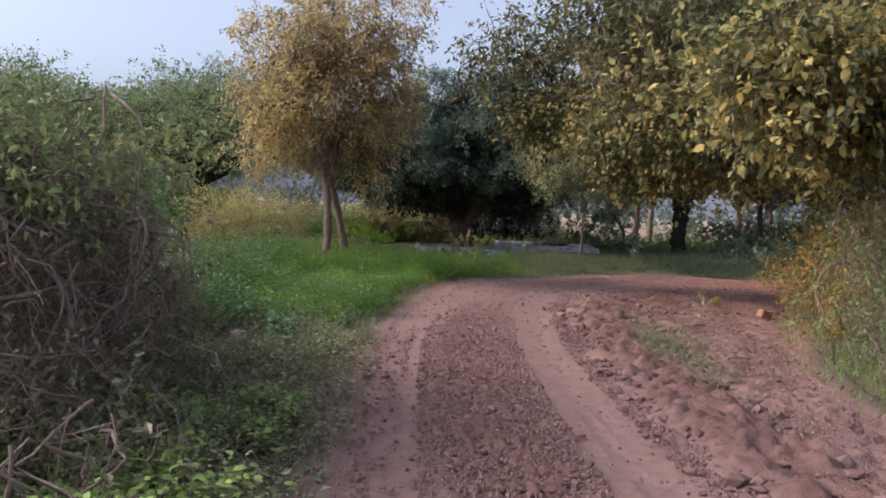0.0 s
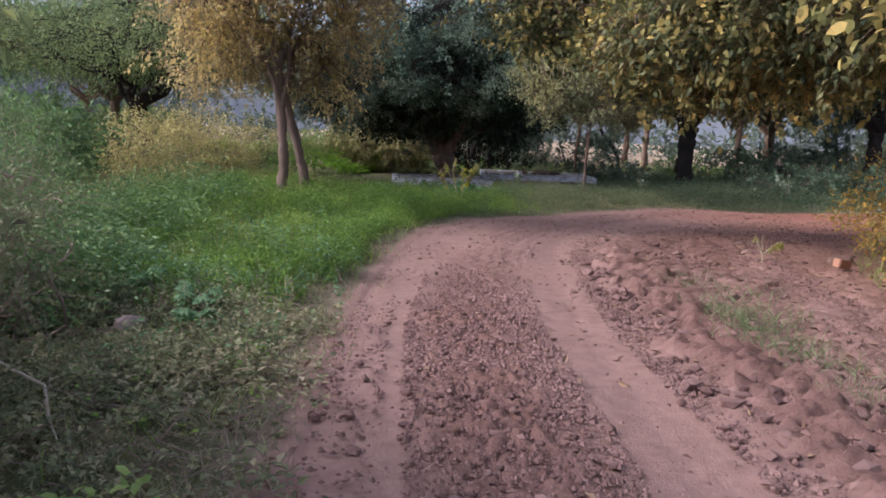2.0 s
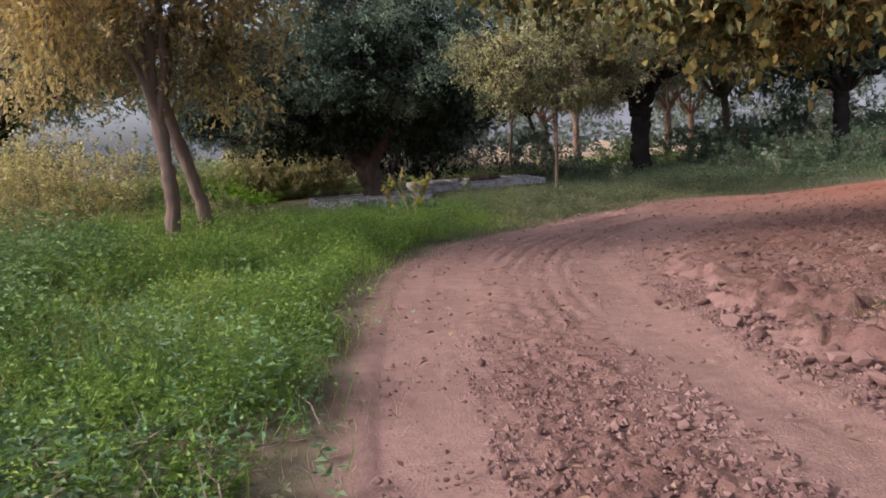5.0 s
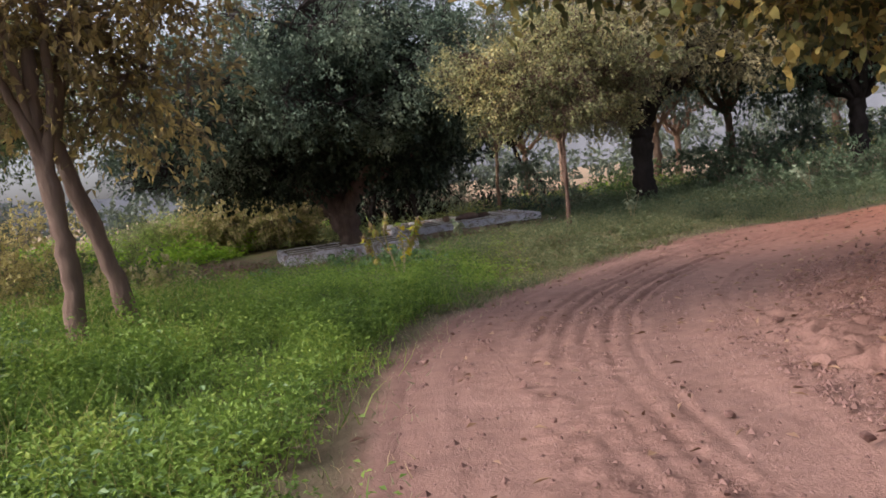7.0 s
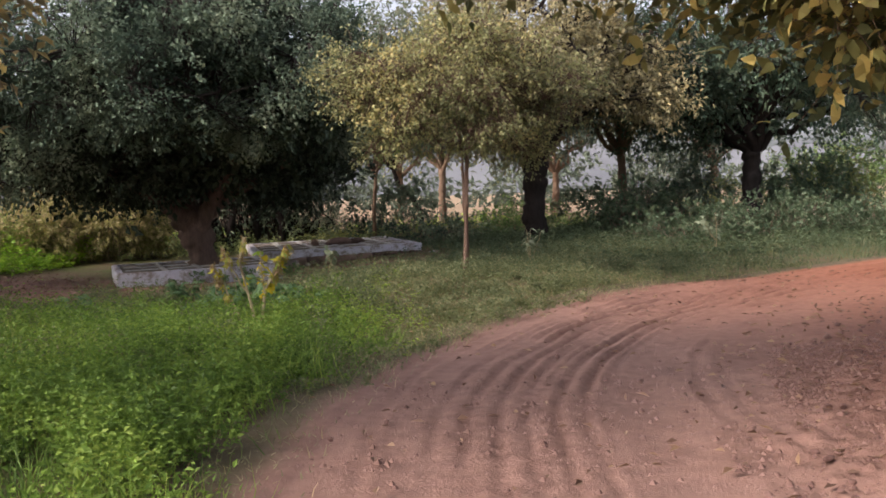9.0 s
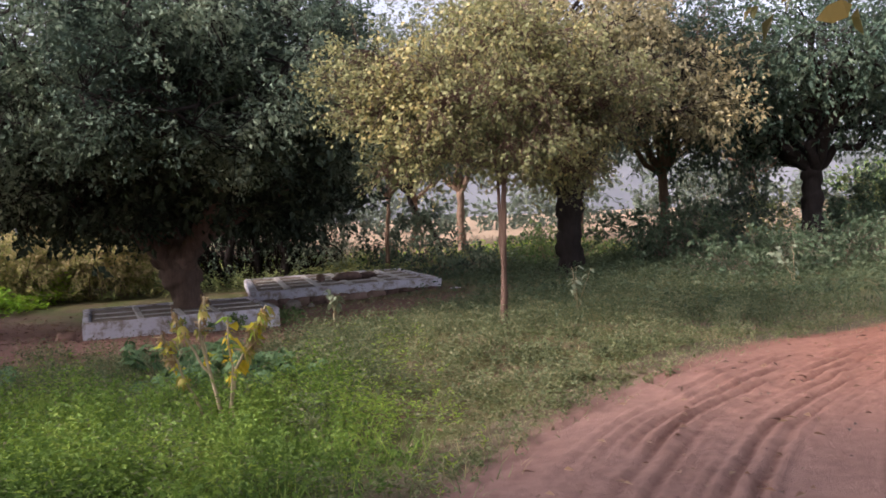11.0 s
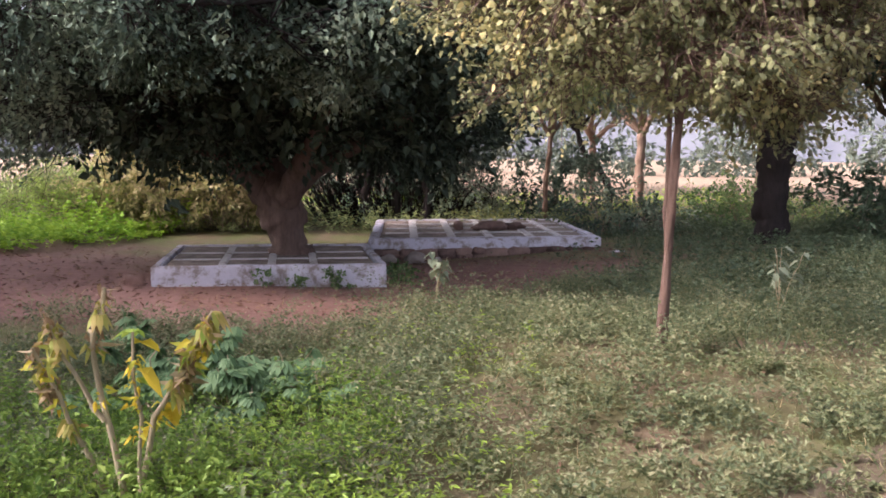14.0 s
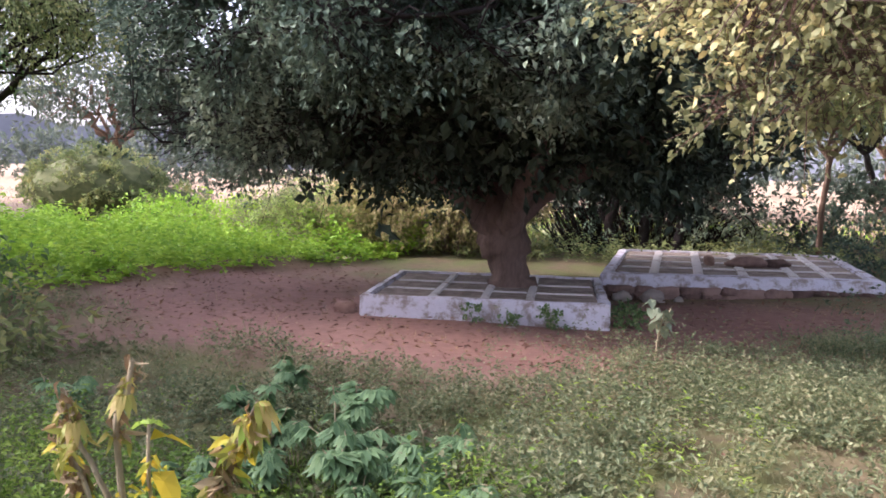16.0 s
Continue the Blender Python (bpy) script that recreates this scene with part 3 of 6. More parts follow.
def tree(name, base, trunk, radii, lobes, bark, leaf, label, n=1500, per=14, size=0.07, reach=0.45, droop=0.15, limb_r=0.07, shape="leaf",
         shell=0.28, under=-0.35, extra=(), sides=10, twig_every=1, ratio=0.5, category="tree", roots=True, tuft=14, hang=(), hang_n=0, hang_size=0.1, loose=1.0, limb_bark=None):
    """A tree: a tapered trunk, limbs that fork to every lobe of the crown, twigs, and the crown's leaves."""
    base = np.array(base, float)
    top = empty(name, base, label, category)
    tr = Soup()
    for pts, rad in [(trunk, radii), *extra]:
        k = np.linspace(0, len(pts) - 1, 24)
        idx = np.arange(len(pts))
        pp = np.stack([np.interp(k, idx, np.array(pts)[:, c]) for c in range(3)], 1)
        rr = np.interp(k, idx, rad)
        pp[1:-1] += rng.normal(0, 0.005, pp[1:-1].shape)
        rr = rr * (1 + 0.08 * np.sin(np.arange(len(rr)) * 0.9 + rng.uniform(0, 6)))
        if roots:
            rr[0] *= 1.3
        tr.tube(pp, rr, sides + 4)
        rv = tr.v[-1]
        off = Vector(base)
        for i in range(len(rv)):
            r0 = rr[i // (sides + 4)]
            q = (Vector(rv[i]) + off) / max(r0, 0.03)
            a = noise.noise_vector(Vector((q.x * 0.9, q.y * 0.9, q.z * 0.22))) * 0.26 + noise.noise_vector(q * 1.6) * 0.10
            rv[i] += np.array(a) * r0
    piece("trunk", tr.mesh("trunk", bark, True), top)
    fork = np.array(trunk[-1], float)
    lobes = [tuple(l) for l in lobes]
    lb = Soup()
    crown_l, tw = Soup(), Soup()
    hubs = []
    starts = [np.array(trunk[-1], float)] + [np.array(x[0][-1], float) for x in extra]
    tp = np.array(trunk, float)
    starts += [tp[-1] * 0.9 + tp[-2] * 0.1]
    for l in lobes:
        one = Soup()
        c = np.array(l[:3]) - base
        s = starts[int(np.argmin([np.linalg.norm(x - c) + rng.uniform(0, 0.6) for x in starts]))]
        path = limb_path(s, c, 9, 0.04, 0.05)
        one.tube(path, np.linspace(limb_r, limb_r * 0.3, 9), 7)
        for _ in range(5):
            a = path[rng.integers(3, 9)]
            v = unit(rng.normal(0, 1, 3)) * np.array(l[3:]) * 0.8
            b2 = c + v * [1, 1, 0.8]
            sub = limb_path(a, b2, 6, 0.02, 0.08)
            one.tube(sub, np.linspace(limb_r * 0.36, limb_r * 0.08, 6), 5)
            hubs += [sub[2], sub[3], sub[4], sub[5]]
        piece("limb", one.mesh("limb", limb_bark or bark, True), top)
    rel = [(l[0] - base[0], l[1] - base[1], l[2] - base[2], *l[3:]) for l in lobes]
    p, k = sprays(crown_l, tw, rel, n, per, reach, size, droop, shape, shell, under, ratio=ratio, tuft=tuft, loose=loose)
    if hang_n:
        rel2 = [(l[0] - base[0], l[1] - base[1], l[2] - base[2], *l[3:]) for l in hang]
        low = Soup()
        p2, _ = sprays(low, tw, rel2, hang_n, 9, 0.4, hang_size, 0.02, "oval", 0.4, -0.9, ratio=0.6, tuft=9)
        piece("low_foliage", low.mesh("low_foliage", L_HANG), top, "large yellowing leaves on the low branches")
        p = np.concatenate([p, p2])
    hubs = np.array(hubs)
    pick = p[::twig_every]
    near = np.array([hubs[np.argmin(((hubs - q) ** 2).sum(1))] for q in pick])
    lb.threads(near, pick, np.clip(limb_r * 0.12, 0.004, 0.012))
    tw.add(np.concatenate(lb.v), np.concatenate(lb.f))
    tagged(piece("branchwork", tw.mesh("branchwork", limb_bark or bark), top), kind="stuff")
    piece("crown", crown_l.mesh("crown", leaf), top)
    return top


def lobe_ring(cx, cy, cz, R, rz, n, r, zj=0.3):
    """Lobes spread round a centre, so that the crown's outline is uneven."""
    out = [(cx, cy, cz + rz * 0.35, R * 0.6, R * 0.6, rz * 0.75)]
    for i in range(n):
        a = i * 2 * math.pi / n + rng.uniform(-0.25, 0.25)
        q = R * rng.uniform(0.55, 0.78)
        s = r * rng.uniform(0.8, 1.2)
        out.append((cx + q * math.cos(a), cy + q * math.sin(a), cz + rng.uniform(-zj, zj), s, s, s * rng.uniform(0.6, 0.85)))
    return out


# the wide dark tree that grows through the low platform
# Limbs take black bark, darker than the trunk, as painted crown shade.
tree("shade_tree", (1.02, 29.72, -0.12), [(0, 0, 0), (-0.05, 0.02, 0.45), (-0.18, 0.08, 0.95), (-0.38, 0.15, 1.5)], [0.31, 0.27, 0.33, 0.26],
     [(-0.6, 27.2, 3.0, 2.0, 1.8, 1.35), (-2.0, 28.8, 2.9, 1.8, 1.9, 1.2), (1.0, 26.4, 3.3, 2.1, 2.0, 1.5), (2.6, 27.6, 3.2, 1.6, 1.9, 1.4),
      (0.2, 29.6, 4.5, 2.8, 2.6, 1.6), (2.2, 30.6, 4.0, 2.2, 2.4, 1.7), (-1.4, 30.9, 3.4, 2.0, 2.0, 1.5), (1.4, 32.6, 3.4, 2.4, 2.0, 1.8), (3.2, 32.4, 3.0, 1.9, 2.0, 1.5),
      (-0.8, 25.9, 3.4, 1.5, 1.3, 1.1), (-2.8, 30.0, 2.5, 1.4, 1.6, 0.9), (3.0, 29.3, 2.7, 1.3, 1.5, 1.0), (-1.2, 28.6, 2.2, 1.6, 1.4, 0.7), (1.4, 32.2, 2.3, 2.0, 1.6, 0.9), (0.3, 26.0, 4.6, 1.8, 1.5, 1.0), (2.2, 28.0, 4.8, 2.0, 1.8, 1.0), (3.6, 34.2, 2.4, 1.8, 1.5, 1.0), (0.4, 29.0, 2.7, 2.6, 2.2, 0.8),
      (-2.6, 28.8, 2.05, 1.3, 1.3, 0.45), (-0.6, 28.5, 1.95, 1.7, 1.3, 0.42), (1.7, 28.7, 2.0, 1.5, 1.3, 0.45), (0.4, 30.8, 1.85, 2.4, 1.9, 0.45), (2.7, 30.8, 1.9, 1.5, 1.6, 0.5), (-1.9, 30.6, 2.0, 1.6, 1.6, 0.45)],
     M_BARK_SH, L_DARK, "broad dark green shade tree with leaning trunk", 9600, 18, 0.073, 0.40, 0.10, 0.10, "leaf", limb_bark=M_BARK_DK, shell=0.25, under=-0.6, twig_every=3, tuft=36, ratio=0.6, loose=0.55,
     extra=[([(-0.12, 0.05, 0.75), (-0.42, -0.1, 1.15), (-0.9, -0.45, 1.6), (-1.7, -1.0, 2.1)], [0.18, 0.15, 0.12, 0.09]), ([(-0.1, 0.0, 0.85), (0.05, -0.35, 1.3), (0.35, -0.9, 1.8), (0.6, -1.7, 2.4)], [0.17, 0.14, 0.11, 0.08]),
            ([(-0.15, 0.1, 0.9), (0.25, 0.1, 1.35), (0.9, 0.1, 1.75), (1.7, 0.0, 2.2)], [0.17, 0.13, 0.10, 0.08]), ([(-0.2, 0.1, 0.95), (-0.7, 0.3, 1.45), (-1.5, 0.5, 1.9), (-2.4, 0.6, 2.3)], [0.15, 0.12, 0.10, 0.07]),
            ([(-0.15, 0.15, 0.9), (0.1, 0.7, 1.4), (0.3, 1.6, 1.9)], [0.16, 0.12, 0.09])])
# Filler leaves; the crown's inner shade is put into their colour.
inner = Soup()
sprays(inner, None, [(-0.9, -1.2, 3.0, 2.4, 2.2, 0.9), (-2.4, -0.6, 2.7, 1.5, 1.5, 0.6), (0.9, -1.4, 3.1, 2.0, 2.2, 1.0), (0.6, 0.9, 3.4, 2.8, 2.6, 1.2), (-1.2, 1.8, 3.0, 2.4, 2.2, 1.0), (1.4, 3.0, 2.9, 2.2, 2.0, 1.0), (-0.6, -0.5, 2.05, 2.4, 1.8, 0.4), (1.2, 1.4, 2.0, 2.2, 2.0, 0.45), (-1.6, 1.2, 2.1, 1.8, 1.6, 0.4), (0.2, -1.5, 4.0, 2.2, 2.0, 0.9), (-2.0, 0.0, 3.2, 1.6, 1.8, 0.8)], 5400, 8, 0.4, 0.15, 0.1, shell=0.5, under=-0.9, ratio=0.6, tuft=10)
piece("inner_foliage", inner.mesh("inner_foliage", L_SHADE), bpy.data.objects["shade_tree"], "leaves filling the inner crown, dark-coloured for its shade")

# Twigs added in black bark to stand for the shade under the crown.
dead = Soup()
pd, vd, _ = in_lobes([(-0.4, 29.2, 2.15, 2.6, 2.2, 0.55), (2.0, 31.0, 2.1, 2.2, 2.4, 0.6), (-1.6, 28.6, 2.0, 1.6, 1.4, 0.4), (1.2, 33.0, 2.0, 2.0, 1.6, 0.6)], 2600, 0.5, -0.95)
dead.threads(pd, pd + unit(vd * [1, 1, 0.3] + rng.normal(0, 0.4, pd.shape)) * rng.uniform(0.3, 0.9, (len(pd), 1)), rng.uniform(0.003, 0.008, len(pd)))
dead_mesh = dead.mesh("shade_deadwood", M_BARK_DK)
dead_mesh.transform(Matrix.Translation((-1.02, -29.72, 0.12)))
tagged(piece("shade_deadwood", dead_mesh, bpy.data.objects["shade_tree"], "dead twigs added under the crown, black for its shade"), kind="stuff")

# slender tree with several thin stems and olive-gold leaves
tree("slender_tree", (3.74, 23.0, 0.22), [(0, 0, 0), (0.02, 0, 0.8), (0.05, 0.02, 1.5), (0.16, 0.05, 2.3)], [0.028, 0.025, 0.022, 0.018],
     [(3.9, 23.3, 2.75, 1.0, 1.0, 0.85), (3.0, 23.1, 2.6, 0.8, 0.9, 0.65), (4.8, 23.5, 2.7, 1.0, 0.9, 0.75), (3.7, 22.6, 2.5, 0.8, 0.7, 0.6), (4.3, 24.2, 2.9, 1.1, 0.8, 0.7),
      (2.7, 23.6, 2.9, 0.7, 0.8, 0.5), (5.4, 23.9, 2.6, 0.8, 0.8, 0.6), (3.9, 23.2, 3.3, 0.9, 0.8, 0.45), (3.2, 23.4, 2.05, 0.6, 0.7, 0.35), (4.6, 23.6, 2.0, 0.75, 0.7, 0.35)],
     M_BARK_SL, L_SLENDER, "slender young tree with thin twin stems and yellow-green leaves", 3500, 12, 0.05, 0.26, 0.0, 0.025, "oval", ratio=0.6, tuft=18, loose=0.7, shell=0.45, under=-0.9,
     extra=[([(0.035, 0.03, 0), (0.01, 0.04, 0.9), (0.0, 0.02, 1.6), (-0.15, 0.05, 2.3)], [0.02, 0.018, 0.016, 0.014]), ([(-0.025, 0.03, 0), (0.03, 0.0, 0.9), (0.08, 0.0, 1.7), (0.3, 0.2, 2.4)], [0.022, 0.02, 0.018, 0.014])], sides=7, roots=False)

# the black-trunked tree
tree("black_trunk_tree", (8.55, 30.8, 0.05), [(0, 0, 0), (-0.02, 0, 0.8), (0.02, 0, 1.5), (0.05, 0, 1.95)], [0.29, 0.25, 0.26, 0.32],
     lobe_ring(8.5, 30.8, 4.3, 3.3, 3.1, 9, 1.4, 0.7) + [(7.0, 29.6, 3.0, 1.3, 1.2, 0.9), (8.2, 29.0, 4.2, 1.4, 1.2, 1.0)], M_BARK_DK, L_BROWNGOLD,
     "dark-barked tree with stout black trunk and brownish-gold crown", 3600, 13, 0.115, 0.42, 0.25, 0.15, tuft=22, shell=0.35, under=-0.5, twig_every=2)

# twin-trunk tree on the verge
tree("twin_trunk_tree", (-2.25, 17.55, 0.26), [(0, 0, 0), (0.03, 0, 0.7), (0.0, 0, 1.2), (-0.08, 0.05, 1.7), (-0.05, 0.1, 2.4)], [0.09, 0.075, 0.073, 0.07, 0.05],
     [(-3.0, 17.3, 3.2, 1.1, 1.1, 0.9), (-2.0, 17.6, 3.8, 1.3, 1.2, 1.1), (-1.3, 17.9, 3.4, 0.9, 1.0, 0.85), (-2.6, 16.8, 4.2, 1.2, 1.1, 1.0), (-3.3, 18.0, 4.3, 1.1, 1.1, 0.9),
      (-1.5, 17.2, 4.7, 1.2, 1.1, 0.9), (-2.2, 18.2, 2.7, 0.8, 0.8, 0.6), (-1.6, 18.1, 2.35, 0.55, 0.5, 0.5), (-3.4, 18.2, 2.6, 0.8, 0.7, 0.55), (-2.3, 17.4, 5.2, 1.1, 1.1, 0.7)],
     M_BARK_TT, L_TWIN, "twin-trunked tree with golden-brown leaves standing in grass", 2650, 13, 0.085, 0.32, 0.25, 0.05, tuft=16, shell=0.45, under=-0.9,
     extra=[([(0.38, 0.4, 0), (0.30, 0.38, 0.5), (0.12, 0.36, 1.15), (-0.02, 0.33, 1.75), (0.2, 0.35, 2.6)], [0.088, 0.074, 0.07, 0.062, 0.045]), ([(0.0, 0, 1.3), (-0.12, 0.0, 1.8), (-0.4, 0.05, 2.5), (-0.6, 0.1, 3.2)], [0.045, 0.042, 0.036, 0.028]),
            ([(-0.02, 0, 1.45), (0.08, 0.05, 2.0), (0.1, 0.1, 2.7), (0.3, 0.1, 3.3)], [0.04, 0.036, 0.03, 0.025]), ([(-0.06, 0.05, 1.6), (-0.15, -0.05, 2.3), (-0.2, -0.1, 3.2)], [0.035, 0.03, 0.022])], twig_every=2)

# trees to the side and behind
tree("umbrella_tree", (-5.7, 22.6, 0.1), [(0, 0, 0), (0.05, 0, 0.6), (-0.2, 0, 1.1), (-0.4, 0, 1.6)], [0.16, 0.13, 0.12, 0.12],
     lobe_ring(-5.4, 22.8, 2.95, 2.7, 1.4, 9, 1.1, 0.25), M_BARK_DK, L_UMB, "spreading thorny tree with dark trunk and green crown", 2400, 14, 0.075, 0.45, 0.15, 0.07, under=-0.4, twig_every=2)
tree("verge_tree", (-8.2, 27.5, 0.0), [(0, 0, 0), (0.1, 0, 1.0), (0.1, 0, 1.9)], [0.16, 0.13, 0.12],
     lobe_ring(-8.2, 27.4, 3.5, 2.6, 1.8, 8, 1.2), M_BARK, L_MID, "green tree behind the spreading thorny tree", 1200, 12, 0.11, 0.5, 0.2, 0.08, twig_every=4)
tree("edge_tree", (-10.4, 23.8, 0.0), [(0, 0, 0), (0.1, 0, 1.0), (0.1, 0, 2.0)], [0.16, 0.13, 0.12],
     lobe_ring(-10.4, 23.8, 3.2, 1.8, 1.3, 6, 0.9), M_BARK, L_UMB, "green tree at the edge of the scrub", 800, 13, 0.09, 0.5, 0.2, 0.08, twig_every=3)
tree("far_side_tree", (-15.5, 33, 0.0), [(0, 0, 0), (0.1, 0, 1.2), (0.1, 0, 2.2)], [0.2, 0.17, 0.14],
     lobe_ring(-15.5, 33, 4.0, 3.2, 2.0, 7, 1.5), M_BARK, L_MID, "green field tree seen in the haze", 1300, 12, 0.15, 0.7, 0.2, 0.1, twig_every=3)
tree("shadowed_tree", (14.5, 30.6, 0.25), [(0, 0, 0), (0.0, 0, 0.9), (0.05, 0, 1.8)], [0.27, 0.22, 0.22],
     lobe_ring(14.4, 30.4, 4.0, 3.2, 3.3, 10, 1.5, 0.9), M_BARK_DK, L_BLACK, "shadowed dark tree with thick trunk beside the road", 2000, 13, 0.13, 0.55, 0.3, 0.12, under=-0.6, twig_every=3)
tree("grey_leaf_tree", (12.1, 32.8, 0.15), [(0, 0, 0), (0.05, 0, 1.0), (0.0, 0, 2.0)], [0.13, 0.11, 0.1],
     lobe_ring(12.0, 32.6, 4.6, 2.4, 2.8, 8, 1.3, 0.9), M_BARK, L_BLACK, "grey-green tree with slim straight trunk", 1500, 13, 0.12, 0.55, 0.25, 0.08, twig_every=3)
tree("roadside_tree", (20.5, 29.5, 0.2), [(0, 0, 0), (0.0, 0, 0.9), (0.05, 0, 1.9)], [0.25, 0.21, 0.2],
     lobe_ring(20.4, 29.4, 4.4, 3.6, 3.4, 9, 1.7, 0.9), M_BARK_DK, L_BLACK, "dark roadside tree with low crown", 1700, 13, 0.14, 0.6, 0.3, 0.12, under=-0.6, twig_every=3)
L_HAZEL = leaf_mat("grey_green_foliage", [(0.09, 0.115, 0.08), (0.16, 0.19, 0.125), (0.26, 0.28, 0.19)], 0.3)
tree("field_edge_tree", (10.5, 42.5, 0.0), [(0, 0, 0), (0.0, 0, 1.2), (0.05, 0, 2.2)], [0.16, 0.13, 0.12],
     lobe_ring(10.2, 42.5, 5.9, 3.3, 3.0, 9, 1.6, 0.9), M_BARK, L_HAZEL, "tall grey-green tree at the edge of the dry field", 1700, 12, 0.15, 0.6, 0.2, 0.09, twig_every=3)
tree("bent_tree", (8.4, 38.6, 0.0), [(0, 0, 0), (-0.05, 0, 0.7), (-0.35, 0, 1.25), (-0.75, 0, 1.6), (-0.9, 0, 2.1)], [0.09, 0.08, 0.08, 0.07, 0.06],
     lobe_ring(7.2, 38.8, 3.3, 1.7, 1.2, 5, 0.9), M_BARK_DK, L_DARK, "small bent dark-stemmed tree behind the platforms", 900, 12, 0.11, 0.5, 0.25, 0.05, twig_every=2)
tree("thin_tree", (6.0, 35.6, 0.0), [(0, 0, 0), (0.0, 0, 0.9), (0.1, 0, 1.9)], [0.06, 0.05, 0.05],
     lobe_ring(6.0, 35.6, 3.2, 1.5, 1.2, 5, 0.8), M_BARK, L_OLIVE, "thin-stemmed small olive-leaved tree", 800, 12, 0.09, 0.45, 0.25, 0.04, twig_every=2)
# No volume for haze: these leaves are tinted bluish to imitate it.
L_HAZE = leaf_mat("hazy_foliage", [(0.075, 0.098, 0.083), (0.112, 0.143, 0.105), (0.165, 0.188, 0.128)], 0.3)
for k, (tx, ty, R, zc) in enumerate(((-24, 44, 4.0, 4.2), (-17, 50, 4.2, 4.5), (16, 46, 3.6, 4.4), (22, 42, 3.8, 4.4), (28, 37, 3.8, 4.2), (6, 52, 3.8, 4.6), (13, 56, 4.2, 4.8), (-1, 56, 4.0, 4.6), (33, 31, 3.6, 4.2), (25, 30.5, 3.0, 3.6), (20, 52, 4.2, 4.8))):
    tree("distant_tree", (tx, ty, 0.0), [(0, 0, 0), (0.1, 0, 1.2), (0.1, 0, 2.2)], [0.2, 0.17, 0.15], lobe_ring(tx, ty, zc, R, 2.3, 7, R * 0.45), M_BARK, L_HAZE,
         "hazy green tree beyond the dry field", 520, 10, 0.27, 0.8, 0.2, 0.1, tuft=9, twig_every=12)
tree("olive_tree", (-8.6, 31.5, 0.0), [(0, 0, 0), (0.1, 0, 1.2), (0.1, 0, 2.0)], [0.18, 0.15, 0.13], lobe_ring(-7.8, 30.6, 3.9, 3.1, 2.0, 9, 1.35), M_BARK_DK, L_OLIVE,
     "olive-leaved tree over the bright weeds", 3000, 13, 0.075, 0.42, 0.3, 0.08, tuft=14, twig_every=3)
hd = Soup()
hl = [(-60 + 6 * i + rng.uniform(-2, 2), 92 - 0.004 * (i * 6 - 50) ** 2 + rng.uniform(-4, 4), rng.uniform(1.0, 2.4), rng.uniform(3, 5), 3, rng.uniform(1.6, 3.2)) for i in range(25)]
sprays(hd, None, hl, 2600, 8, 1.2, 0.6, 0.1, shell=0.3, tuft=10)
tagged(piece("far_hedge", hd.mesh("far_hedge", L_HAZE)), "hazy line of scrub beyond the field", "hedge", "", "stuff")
# overhanging tree with large drooping leaves
tree("overhanging_tree", (7.4, 13.4, 0.0), [(0, 0, 0), (-0.1, 0, 1.0), (-0.2, 0.1, 1.9), (-0.4, 0.2, 2.6)], [0.26, 0.22, 0.2, 0.18],
     [(3.7, 14.7, 3.1, 1.5, 1.3, 0.9), (5.2, 12.9, 3.3, 1.7, 1.7, 1.1), (4.6, 17.0, 3.5, 1.9, 1.4, 1.0), (6.5, 15.2, 4.2, 2.4, 2.4, 1.5), (3.3, 13.0, 3.5, 1.3, 1.3, 0.8),
      (4.9, 10.4, 3.2, 1.6, 1.6, 1.0), (3.6, 9.2, 3.2, 1.1, 1.2, 0.7), (6.4, 11.2, 3.6, 1.8, 2.0, 1.4), (2.9, 15.2, 3.1, 0.8, 0.8, 0.5), (2.9, 17.0, 3.3, 1.0, 0.9, 0.6), (7.0, 17.5, 3.6, 2.0, 1.4, 1.2), (2.3, 16.6, 4.4, 1.3, 1.5, 1.0), (3.5, 18.3, 4.6, 1.5, 1.3, 1.0), (3.0, 12.6, 4.6, 1.6, 1.6, 1.0), (5.0, 15.0, 5.6, 2.4, 2.4, 1.3), (4.6, 10.5, 4.8, 1.9, 1.9, 1.1), (1.5, 17.0, 3.6, 0.9, 0.8, 0.7), (1.2, 17.1, 4.5, 1.0, 0.9, 0.8)],
     M_BARK, L_BIG, "large tree with big drooping yellow-green leaves over the road", 7800, 10, 0.112, 0.42, 0.3, 0.09, "mid", 0.4, -0.7, twig_every=4, ratio=0.52, tuft=14,
     hang=[(1.8, 17.0, 3.05, 0.5, 0.5, 0.3), (3.9, 16.6, 2.6, 0.8, 0.6, 0.42), (4.9, 16.8, 2.65, 0.9, 0.6, 0.45), (3.1, 16.7, 2.95, 0.7, 0.6, 0.4), (5.2, 16.4, 3.0, 1.0, 0.9, 0.6), (2.75, 16.0, 2.85, 0.5, 0.5, 0.25), (3.6, 14.1, 2.95, 0.9, 0.9, 0.55), (3.5, 16.0, 2.5, 0.75, 0.6, 0.5), (4.7, 14.6, 2.8, 1.0, 1.2, 0.8), (4.3, 18.2, 3.1, 0.35, 0.35, 0.2), (3.5, 9.6, 3.0, 1.1, 1.2, 0.6), (4.7, 10.6, 2.9, 1.0, 1.0, 0.7)], hang_n=3900, hang_size=0.112)


